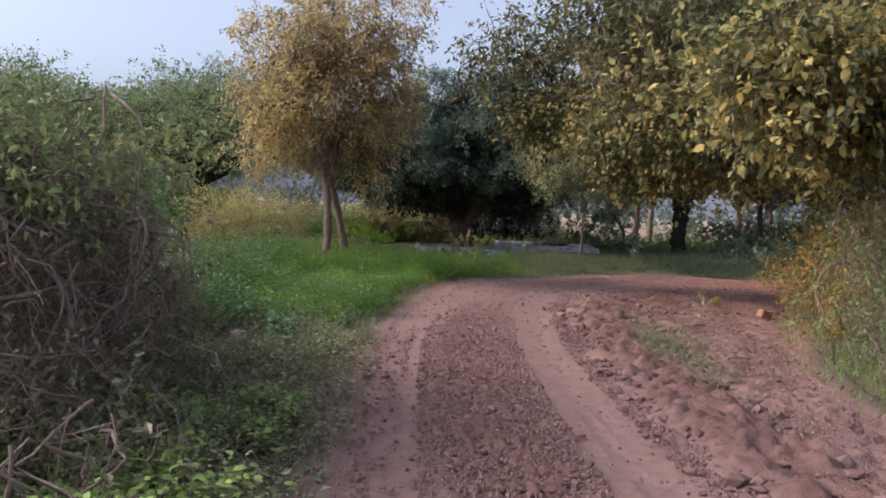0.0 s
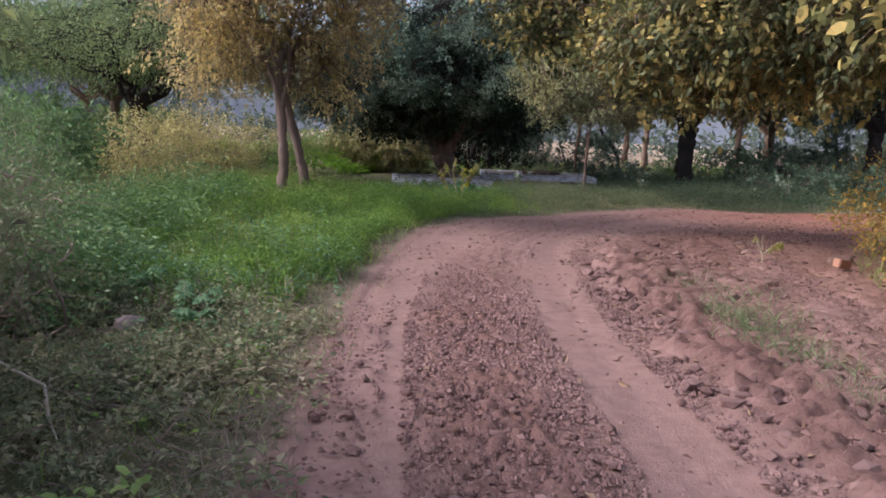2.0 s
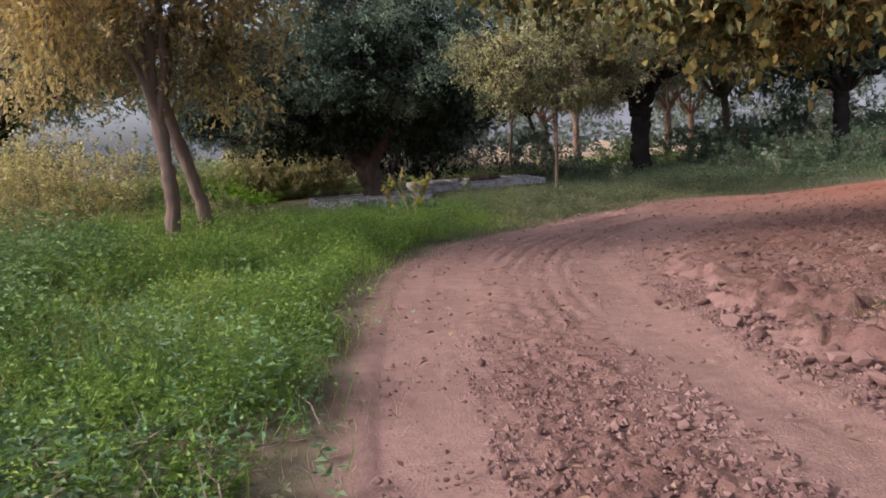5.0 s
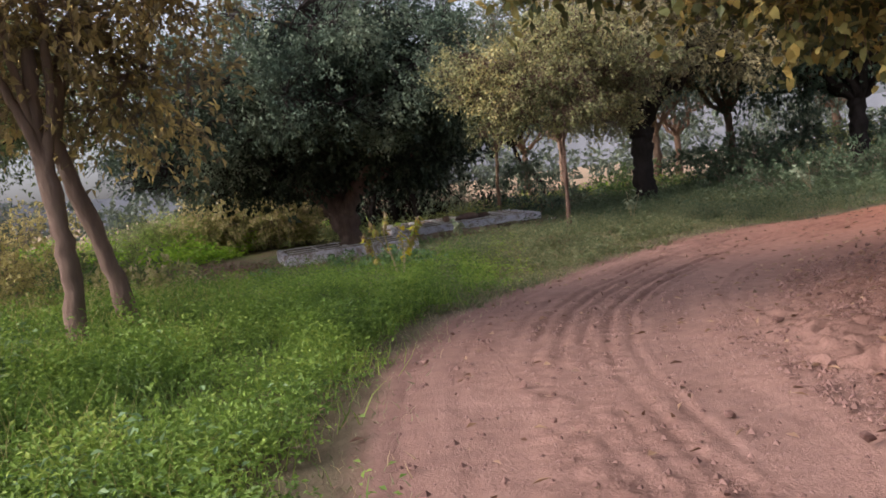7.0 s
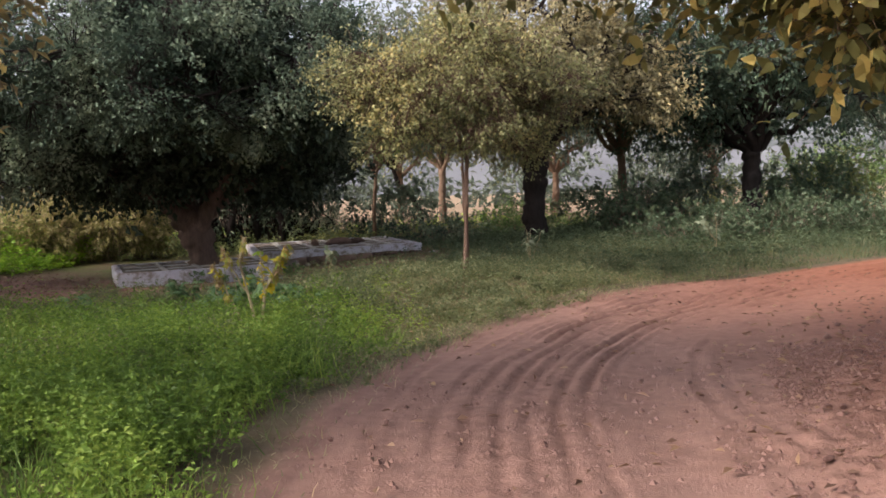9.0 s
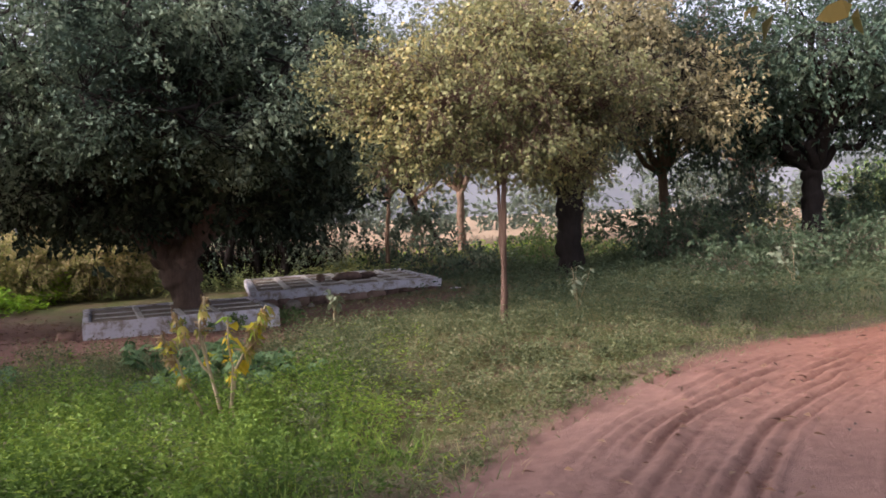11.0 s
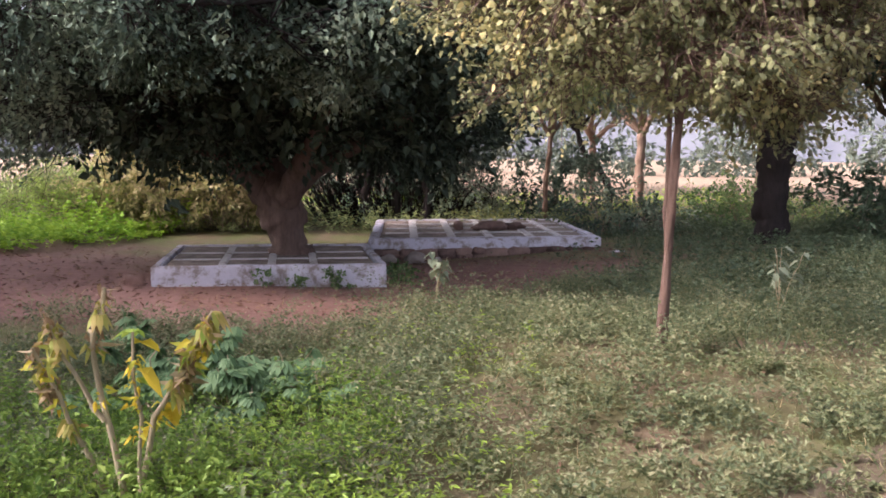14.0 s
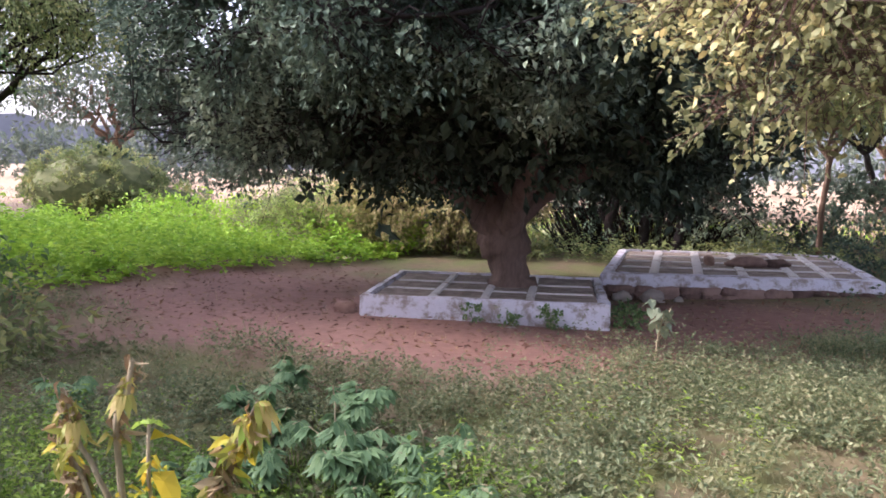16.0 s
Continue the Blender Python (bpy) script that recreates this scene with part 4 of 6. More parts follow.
def bush(name, base, lobes, label, leaf, n=500, per=12, size=0.05, reach=0.3, stems=60, stem_r=0.006, bark=None, droop=0.1, under=-0.9, shell=0.35, tangle=0, shape="leaf", ratio=0.5):
    """A bush: many stems from the ground into the lobes, tangled dry vines where there are any, and leaves."""
    top = empty(name, base, label, "bush")
    b = np.array(base, float)
    rel = [(l[0] - b[0], l[1] - b[1], l[2] - b[2], *l[3:]) for l in lobes]
    st, lf = Soup(), Soup()
    p, v, k = in_lobes(rel, stems, 0.3, -0.2)
    foot = np.stack([p[:, 0] * 0.6 + rng.normal(0, 0.12, stems), p[:, 1] * 0.6 + rng.normal(0, 0.12, stems), np.full(stems, -0.06)], 1)
    foot[:, 2] += ground_z(foot[:, 0] + b[0], foot[:, 1] + b[1]) - b[2]
    st.threads(foot, p, stem_r, 0.1)
    sprays(lf, st, rel, n, per, reach, size, droop, shape, shell, under, 0.003, ratio)
    tagged(piece("brushwood", st.mesh("brushwood", bark or M_STEM), top), kind="stuff")
    piece("foliage", lf.mesh("foliage", leaf), top)
    if tangle:
        tg = Soup()
        p, v, k = in_lobes(rel, tangle, 0.15, -0.95)
        for q, o in zip(p, v):
            t = np.linspace(0, 1, 7)[:, None]
            side = unit(np.cross(o, rng.normal(0, 1, 3)))
            ln = rng.uniform(0.3, 0.9)
            path = q + side * (t - 0.5) * ln + o * np.sin(t * np.pi) * rng.uniform(0.02, 0.25) - np.array([0, 0, 1]) * t ** 2 * rng.uniform(0, 0.35)
            path += rng.normal(0, 0.02, path.shape)
            path[:, 2] = np.maximum(path[:, 2], 0.02)
            tg.tube(path, np.linspace(1, 0.4, 7) * (0.0035 + 0.014 * rng.uniform() ** 3), 4)
        piece("vine_tangle", tg.mesh("vine_tangle", bark or M_STEM, True), top, "tangle of dry grey-brown vines")["kind"] = "stuff"
    return top


bush("thicket", (-3.0, 5.9, 0.0), [(-2.75, 6.0, 0.8, 0.9, 1.0, 0.85), (-3.1, 5.0, 0.7, 1.1, 1.0, 0.8), (-3.6, 6.8, 1.0, 1.1, 1.4, 1.0), (-2.25, 4.6, 0.25, 0.8, 1.2, 0.35)],
     "dense thicket of dry tangled vines under green leaves", L_THICKET, 900, 10, 0.06, 0.28, 160, 0.008, tangle=1900, shell=0.3)
bush("leafy_scrub", (-3.2, 6.4, 0.0), [(-2.7, 6.4, 1.75, 0.85, 1.1, 0.3), (-3.3, 5.4, 1.7, 0.9, 0.9, 0.28), (-3.9, 6.6, 1.9, 0.9, 1.2, 0.35)],
     "yellow-green leafy scrub growing over dry vines", L_OLIVE, 900, 12, 0.07, 0.28, 90, 0.006, tangle=60)
bush("scrub", (-5.2, 9.5, 0.0), [(-5.0, 9.5, 0.9, 1.2, 1.6, 0.9), (-5.8, 11.2, 1.0, 1.2, 1.4, 1.0), (-6.6, 8.4, 1.2, 1.4, 1.4, 1.1)],
     "tall grey-green scrub with bare twigs", L_MID, 1000, 12, 0.055, 0.3, 200, 0.007, tangle=150)
bush("scrub", (-5.2, 14.5, 0.0), [(-5.2, 14.3, 0.6, 1.1, 1.4, 0.7), (-6.4, 16.0, 0.8, 1.4, 1.5, 0.9), (-4.4, 13.0, 0.45, 0.8, 1.0, 0.5)],
     "low green scrub beside the grass verge", L_MID, 900, 12, 0.055, 0.3, 150, 0.006)
bush("scrub", (-3.2, 8.8, 0.0), [(-3.0, 8.7, 0.5, 0.6, 0.8, 0.55), (-3.3, 9.9, 0.5, 0.6, 0.8, 0.55), (-3.4, 7.7, 0.7, 0.6, 0.6, 0.6)],
     "low grey-green scrub beside the thicket", L_DUSTY, 900, 11, 0.05, 0.26, 140, 0.005, tangle=60)
bush("green_bush", (-3.3, 35.2, 0.0), [(-3.3, 35.2, 0.55, 0.8, 0.7, 0.6), (-4.0, 35.5, 0.4, 0.7, 0.6, 0.45)],
     "leafy green bush beside the dry bush", L_LEAFY, 800, 12, 0.07, 0.3, 120, 0.006)
bush("yellow_bush", (-4.3, 19.9, 0.1), [(-4.1, 19.9, 1.0, 0.8, 0.8, 0.65), (-5.2, 20.6, 0.9, 0.9, 0.9, 0.65), (-3.4, 20.3, 0.85, 0.6, 0.6, 0.6)],
     "straw-yellow bush behind the verge", L_STRAWY, 1100, 12, 0.06, 0.3, 160, 0.005)
bush("orange_bush", (5.9, 12.6, 0.0), [(5.7, 12.7, 0.7, 0.8, 1.0, 0.75), (6.3, 13.8, 0.9, 0.9, 0.9, 0.9), (5.6, 11.7, 0.9, 0.8, 0.8, 0.8), (6.0, 12.6, 1.6, 0.9, 0.9, 0.6)],
     "roadside bush with yellow-green leaves, coloured orange for warm sunlight", L_ORANGE, 1300, 12, 0.065, 0.3, 160, 0.006)
bush("roadside_bush", (5.0, 9.3, 0.0), [(4.9, 9.4, 0.8, 0.9, 1.1, 0.85), (5.5, 8.2, 1.0, 1.0, 1.1, 1.0), (5.4, 10.4, 1.5, 0.9, 1.0, 0.7)],
     "dense olive and brown roadside bush", L_OLIVE, 1300, 12, 0.06, 0.3, 180, 0.006, tangle=150)
bush("roadside_bush", (7.6, 16.0, 0.0), [(7.6, 15.6, 0.7, 0.9, 0.9, 0.75), (8.4, 16.5, 0.6, 0.9, 0.7, 0.65)],
     "leafy green bush at the inside of the bend", L_MID, 700, 12, 0.065, 0.3, 100, 0.006)
bush("dry_bush", (-0.6, 35.6, 0.0), [(-2.2, 35.4, 0.85, 1.2, 0.9, 0.85), (-0.8, 35.4, 1.05, 1.0, 0.9, 1.05), (0.1, 35.8, 0.8, 0.6, 0.7, 0.75), (-1.5, 36.6, 1.1, 1.3, 0.8, 0.8)],
     "dry beige bush behind the shade tree", L_BEIGE, 2000, 10, 0.115, 0.33, 300, 0.006)
bush("dry_bush", (-3.6, 36.0, 0.0), [(-3.4, 35.8, 0.6, 1.1, 0.9, 0.7), (-4.6, 36.6, 0.6, 1.0, 0.9, 0.7)], "olive and beige bush at the field's edge", L_OLIVE, 1000, 11, 0.08, 0.33, 150, 0.006)
bush("stemmy_thicket", (3.0, 37.0, 0.0), [(2.2, 36.8, 1.2, 1.1, 0.8, 1.2), (3.6, 37.0, 1.3, 1.2, 0.9, 1.3), (1.1, 36.5, 1.2, 0.9, 0.8, 1.2), (4.7, 36.9, 0.7, 0.8, 0.8, 0.7)],
     "thicket of dark bare stems behind the platforms", L_DARK, 1300, 11, 0.09, 0.35, 480, 0.014, M_BARK_DK, tangle=220)
for k, (tx, ty) in enumerate(((2.3, 36.2), (2.9, 36.4), (3.5, 36.3))):
    tree("crooked_tree", (tx, ty, -0.05), [(0, 0, 0), (0.1 * (k - 1), 0, 0.7), (-0.15 * (k - 1), 0.1, 1.5), (0.1, 0, 2.2)], [0.11, 0.09, 0.085, 0.07], [(tx, ty, 2.7, 1.0, 0.9, 0.6), (tx + 0.5, ty + 0.4, 2.9, 0.9, 0.9, 0.6)],
         M_BARK_DK, L_BLACK, "dark crooked small tree in the thicket", 350, 11, 0.09, 0.4, 0.2, 0.04, sides=7)
for k, (bx, by, br, bh, lf, lab) in enumerate(((11.2, 31.0, 1.3, 0.9, L_DUSK, "leafy green bush under the trees"), (13.2, 32.2, 1.2, 0.9, L_DARK, "dark leafy bush under the trees"), (16.8, 31.4, 1.5, 1.0, L_DUSK, "leafy green bush under the trees"),
                                               (19.0, 33.0, 1.8, 1.2, L_OLIVE, "pale olive bush under the trees"), (6.6, 36.2, 1.0, 0.9, L_DARK, "dark leafy bush near the bent tree"),
                                               (-7.2, 24.5, 1.4, 0.9, L_MID, "leafy green bush beyond the verge"), (-10.5, 27.0, 1.8, 1.1, L_MID, "leafy green bush beyond the verge"), (-7.5, 18.5, 1.5, 0.9, L_MID, "leafy green bush beyond the verge"), (18.5, 40, 2.0, 1.5, L_HAZE, "hazy bush beyond the field's edge"), (23.5, 37, 2.2, 1.5, L_MID, "leafy bush near the field"), (28, 33.5, 2.2, 1.5, L_MID, "leafy bush near the field"), (-13, 47, 2.2, 1.3, L_HAZE, "hazy bush beyond the field's edge"), (-18, 39, 2.4, 1.6, L_MID, "leafy bush near the field"), (-13.5, 25, 2.2, 1.5, L_MID, "leafy bush near the field"), (24, 31, 2.0, 1.2, L_BLACK, "dark leafy bush beside the road"))):
    bush("bush", (bx, by, float(ground_z(bx, by))), [(bx, by, bh * 0.8, br, br * 0.8, bh * 0.9), (bx + br * 0.6, by + 0.3, bh * 1.1, br * 0.6, br * 0.6, bh * 0.7), (bx - br * 0.7, by - 0.2, bh * 0.6, br * 0.55, br * 0.6, bh * 0.75)],
         lab, lf, int(240 * br), 8, 0.15, 0.34, 60, 0.007)
bush("vine_mound", (-11.5, 40.2, 0.0), [(-11.5, 40.2, 0.9, 1.9, 1.6, 1.1), (-10.0, 40.6, 0.5, 1.4, 1.3, 0.6)],
     "mound overgrown with green vines at the field's edge", L_OLIVE, 2600, 11, 0.085, 0.14, 40, 0.006, shell=0.06)
M_CORE = stone_mat("mound_earth", (0.06, 0.075, 0.03), (0.15, 0.15, 0.07))
for q in ((-11.5, 40.2, 0.8, 1.75, 1.5, 0.95), (-10.0, 40.6, 0.4, 1.25, 1.2, 0.5)):
    bmc = bmesh.new()
    bmesh.ops.create_icosphere(bmc, subdivisions=3, radius=1)
    for vv in bmc.verts:
        vv.co = Vector((q[0] + 11.5 + vv.co.x * q[3], q[1] - 40.2 + vv.co.y * q[4], q[2] + vv.co.z * q[5])) + Vector(noise.noise_vector(vv.co * 2.5)) * 0.15
    part("core", bmc, M_CORE, bpy.data.objects["vine_mound"])
bpy.data.objects["vine_mound"]["category"] = "mound"
for bx, by, br, bh, lf, lab in ((10.4, 27.6, 1.3, 0.5, L_DUSK, "low green scrub across the road"), (12.8, 27.8, 1.5, 0.6, L_DUSK, "low green scrub across the road"), (15.6, 27.6, 1.5, 0.6, L_DUSK, "low green scrub across the road"),
                                (18.4, 27.0, 1.6, 0.7, L_BLACK, "dark scrub across the road"), (22, 26.8, 1.8, 0.8, L_BLACK, "dark scrub across the road"), (7.2, 34.0, 1.1, 0.5, L_DARK, "low dark scrub near the black trunk"),
                                (10.2, 34.5, 1.3, 0.6, L_MID, "low green scrub near the black trunk"), (16.5, 34.5, 2.0, 0.8, L_OLIVE, "pale olive scrub under the trees"), (-6.6, 37.0, 1.6, 0.5, L_BRIGHT, "bright green weeds at the field's edge"),
                                (-3.4, 24.4, 1.1, 0.4, L_OLIVE, "olive scrub beyond the verge"), (-2.6, 21.6, 0.9, 0.3, L_BEIGE, "dry weedy scrub beyond the verge"), (-5.6, 26.5, 1.3, 0.5, L_MID, "low green scrub beyond the verge")):
    bush("scrub", (bx, by, float(ground_z(bx, by))), [(bx, by, bh * 0.7, br, br * 0.8, bh), (bx + br * 0.7, by + 0.3, bh * 0.5, br * 0.6, br * 0.6, bh * 0.7), (bx - br * 0.7, by - 0.2, bh * 0.5, br * 0.55, br * 0.6, bh * 0.75)],
         lab, lf, int(300 * br), 8, 0.11, 0.3, 70, 0.006)


# ---- low platforms of whitewashed masonry ----
def block(bm, x0, x1, y0, y1, z0, z1, rough=0.0, cuts=1):
    """A block, its long edges divided and knocked about."""
    r = bmesh.ops.create_cube(bm, size=1)
    for v in r["verts"]:
        v.co = ((x0 + x1) / 2 + v.co.x * (x1 - x0), (y0 + y1) / 2 + v.co.y * (y1 - y0), (z0 + z1) / 2 + v.co.z * (z1 - z0))
    eds = list({e for v in r["verts"] for e in v.link_edges})
    bmesh.ops.bevel(bm, geom=eds, offset=min(0.018, (z1 - z0) * 0.3), segments=2, affect="EDGES")
    if cuts > 1:
        long = [e for e in bm.edges if e.calc_length() > 0.5]
        bmesh.ops.subdivide_edges(bm, edges=long, cuts=cuts, use_grid_fill=True)
    if rough:
        for v in bm.verts:
            n = noise.noise_vector(v.co * 3.1) * 0.7 + noise.noise_vector(v.co * 11.0) * 0.45
            v.co += Vector(n) * rough
    return bm


def platform(name, corners, z0, z1, cols, rows, label, rim, face_mat, skirt=0.0, shear=0.0, front=0.0, rib=0.055):
    """A masonry bed: a body, a whitewashed rim, ribs across, and sunk cement cells between them."""
    fl, fr, bl, br = [Vector((*c, 0)) for c in corners]
    ax = (fr - fl).normalized()
    ay = Vector((-ax.y, ax.x, 0))
    wx, wy = (fr - fl).length, ((bl - fl).dot(ay) + (br - fr).dot(ay)) / 2
    top = empty(name, (0, 0, 0), label, "platform")
    top.matrix_world = Matrix(((ax.x, ay.x, 0, fl.x), (ax.y, ay.y, 0, fl.y), (0, 0, 1, z0), (0, 0, 0, 1)))
    h = z1 - z0
    front = front or rim

    def slab(bm, x0, x1, y0, y1, za, zb, rough=0.0, cuts=1):
        block(bm, x0, x1, y0, y1, za, zb, rough, cuts)
        for v in bm.verts:
            v.co.x += shear * v.co.y
        return bm
    part("body", slab(bmesh.new(), 0.02 + skirt, wx - 0.02 - skirt, 0.02 + skirt, wy - 0.02, -0.12, h - 0.045, 0.018, 12), face_mat, top)
    for a, b2, c, d2 in ((0, wx, 0, front), (0, wx, wy - rim, wy), (0, rim, front, wy - rim), (wx - rim, wx, front, wy - rim)):
        part("rim", slab(bmesh.new(), a, b2, c, d2, -0.02 if not skirt else h * 0.56, h, 0.024, 12), M_LIME, top, "limewashed rim")
    xs = [rim + (wx - 2 * rim) * k for k in cols]
    ys = [front + (wy - rim - front) * k for k in rows]
    for x in xs[1:-1]:
        part("rib", slab(bmesh.new(), x - rib, x + rib, front + 0.003, wy - rim - 0.003, h - 0.05, h - 0.004, 0.006, 6), M_RIB, top)
    for y in ys[1:-1]:
        for a, b2 in zip(xs[:-1], xs[1:]):
            part("rib", slab(bmesh.new(), a + rib, b2 - rib, y - rib * 0.8, y + rib * 0.8, h - 0.05, h - 0.007, 0.006, 3), M_RIB, top)
    for a, b2 in zip(xs[:-1], xs[1:]):
        for c, d2 in zip(ys[:-1], ys[1:]):
            part("cell", slab(bmesh.new(), a + 0.02, b2 - 0.02, c + 0.02, d2 - 0.02, h - 0.06, h - 0.022, 0.004, 2), M_CELL, top)
    return top, ax, ay, fl


platform("low_platform", [(-0.55, 28.15), (2.25, 28.3), (-0.6, 30.85), (2.4, 30.6)], -0.16, 0.15, [0, 0.27, 0.5, 0.7, 1], [0, 0.3, 0.62, 1],
         "low whitewashed masonry platform with sunken cells round a tree", 0.11, M_LIME, rib=0.05)
top2, ax2, ay2, o2 = platform("raised_platform", [(2.1, 30.75), (5.85, 31.1), (2.3, 34.9), (6.0, 35.1)], -0.16, 0.21, [0, 0.16, 0.34, 0.52, 0.72, 0.86, 1], [0, 0.25, 0.5, 0.75, 1],
                              "whitewashed masonry platform with sunken cells and exposed stone base", 0.16, M_RUBBLE, skirt=0.02, shear=0.17, front=0.30, rib=0.07)


def rock(name, loc, size, mat, label, seed, category="stone", group="", parent=None, boxy=0.85):
    bm = bmesh.new()
    bmesh.ops.create_icosphere(bm, subdivisions=3, radius=1)
    off = Vector((seed * 3.7, seed * 1.3, seed * 2.1))
    for v in bm.verts:
        v.co = Vector([math.copysign(abs(c) ** boxy, c) for c in v.co])
        k = 1 + 0.45 * noise.noise(v.co * 1.1 + off) + 0.14 * noise.noise(v.co * 3.5 + off)
        v.co = Vector((v.co.x * size[0], v.co.y * size[1], v.co.z * size[2])) * k
    me = bpy.data.meshes.new(name)
    bm.to_mesh(me)
    bm.free()
    me.materials.append(mat)
    for p in me.polygons:
        p.use_smooth = True
    ob = piece(name, me, parent)
    ob.location = loc
    if category:
        tagged(ob, label, category, group)
    return ob


# rubble along the raised platform's front
x = 0.1
i = 0
while x < 3.6:
    wd = random.uniform(0.16, 0.42)
    for z in (0.05, 0.16):
        rock("stone", (x + wd / 2, 0.045, z + random.uniform(-0.02, 0.02)), (wd * 0.5, 0.06, 0.065), M_RUBBLE, "", 40 + i, "", parent=top2, boxy=0.45)
        i += 1
    x += wd
rock("boulder", (-2.22, 9.8, -0.02), (0.105, 0.10, 0.11), M_BOULDER, "pinkish-grey rounded boulder in the weeds", 3, "boulder", boxy=1.0)
rock("stone", (5.98, 30.55, -0.03), (0.16, 0.11, 0.09), M_LIME, "whitish stone beside the raised platform", 5)
rock("stone", (-0.78, 28.35, -0.08), (0.14, 0.12, 0.1), M_CLOD, "reddish broken stone against the low platform", 6)
rock("stone", (4.3, 32.6, 0.27), (0.28, 0.14, 0.09), M_RUBBLE, "dark heap of stones on the raised platform", 8)
rock("stone", (3.75, 32.7, 0.26), (0.09, 0.08, 0.08), M_RUBBLE, "small dark stone on the raised platform", 9)
rock("stone", (4.75, 32.75, 0.25), (0.2, 0.1, 0.07), M_RUBBLE, "dark flat stone on the raised platform", 10)
rock("stone", (1.2, 28.0, -0.13), (0.07, 0.05, 0.04), M_STONE, "small pale stone before the low platform", 11)
rock("stone", (1.95, 31.2, 0.0), (0.3, 0.16, 0.08), M_CLOD, "broken brown slab between the platforms", 12)
for k, (cx, cy, s) in enumerate([(5.19, 14.3, 0.14), (5.45, 14.5, 0.12), (2.83, 11.6, 0.10), (4.3, 14.9, 0.10), (3.6, 12.5, 0.09), (2.5, 9.2, 0.09), (3.9, 13.4, 0.1), (2.2, 8.1, 0.08), (4.6, 15.9, 0.1)]):
    rock("clod", (cx, cy, s * 0.3), (s * 0.8, s * 0.6, s * 0.5), M_CLOD, "hard clod of reddish earth on the road", 20 + k, "clod", "clods on the road")


# ---- litter and loose earth on the road (too many to count) ----
def scatter(n, x0, x1, y0, y1, dens):
    p = np.stack([rng.uniform(x0, x1, n), rng.uniform(y0, y1, n)], 1)
    return p[rng.uniform(0, 1, n) < dens(p[:, 0], p[:, 1])]


def road_height(p):
    d, e = road_coords(p[:, 0], p[:, 1])
    return np.where(np.minimum(d, e) > 0.05, road_z(p[:, 0], p[:, 1], d) + 0.02, ground_z(p[:, 0], p[:, 1]))


def on_ridge(x, y):
    d, e = road_coords(x, y)
    early = np.clip((17 - y) / 4, 0, 1) * np.clip((4 - x) / 2, 0, 1)
    r = (d > 2.0) * (d < 3.5) * early * 0.9 + (d > 2.5) * (d < 4.6) * (1 - early) * 0.6 + (d > 0.45) * (d < 1.5) * 0.95 * np.clip((13.2 + 0.8 * wave(x, y, 0.5) - y) / 3.2, 0, 1) + 0.3 * (d < 0.35) * (y < 11) + 0.03 + 0.06 * (y > 11) * (wave(x, y, 0.45, 2) > 0)
    return r * (d > 0) * (e > 0.1)


bmi = bmesh.new()
bmesh.ops.create_icosphere(bmi, subdivisions=1, radius=1)
bm_ico, bm_tri = [tuple(v.co) for v in bmi.verts], [[v.index for v in f.verts] for f in bmi.faces]
bmi.free()
cl = Soup()
p = scatter(170000, -1, 7.5, 2.5, 18, on_ridge)
n = len(p)
r = 0.006 + 0.016 * rng.uniform(0, 1, n) ** 3
octa = np.array([(1, 0, 0), (0, 1, 0), (-1, 0, 0), (0, -1, 0), (0, 0, 1)], float)
v = octa[None] * (r[:, None, None] * rng.uniform(0.6, 1.4, (n, 5, 1))) * np.array([1, 1, 0.8])
v = v + np.concatenate([p, (road_height(p) + 0.012)[:, None]], 1)[:, None]
cl.add(v, (np.arange(n) * 5)[:, None, None] + np.array([(0, 1, 4), (1, 2, 4), (2, 3, 4), (3, 0, 4)])[None])
m_crumb = leaf_mat("earth_crumbs", [(0.088, 0.048, 0.042), (0.155, 0.090, 0.078), (0.24, 0.146, 0.126)], 0.0, 0.95)
p = scatter(15000, -1, 8, 2.5, 19, lambda x, y: np.clip(on_ridge(x, y) * 0.35, 0, 1))
n = len(p)
ico = np.array(bm_ico, float)
v = ico[None] * (0.007 + 0.024 * rng.uniform(0, 1, (n, 1, 1)) ** 3) * rng.uniform(0.55, 1.35, (n, len(ico), 1)) * np.array([1, 1, 0.75])
v = v + np.concatenate([p, (road_height(p) + 0.018)[:, None]], 1)[:, None]
cl.add(v, (np.arange(n) * len(ico))[:, None, None] + np.array(bm_tri)[None])
def lumps(lo, hi, p, sink):
    """Angular lumps of dry earth, tilted every way."""
    k = len(p)
    vv = ico[None] * (lo + (hi - lo) * rng.uniform(0, 1, (k, 1, 1)) ** 2.5) * rng.uniform(0.6, 1.3, (k, len(ico), 1)) * rng.uniform(0.6, 1.25, (k, 1, 3)) * np.array([1, 1, 0.6])
    vv = vv + np.concatenate([p, (road_height(p) + sink)[:, None]], 1)[:, None]
    cl.add(vv, (np.arange(k) * len(ico))[:, None, None] + np.array(bm_tri)[None])


def ridge_line(x, y):
    d, e = road_coords(x, y)
    return np.exp(-((d - 2.35 - 0.12 * wave(x, y, 1.5)) / 0.22) ** 2) * (y < 14) * (0.5 + 0.5 * (wave(x, y, 0.5, 1) > -0.2)) + 0.35 * np.exp(-((d - 3.0) / 0.4) ** 2) * (y < 16)


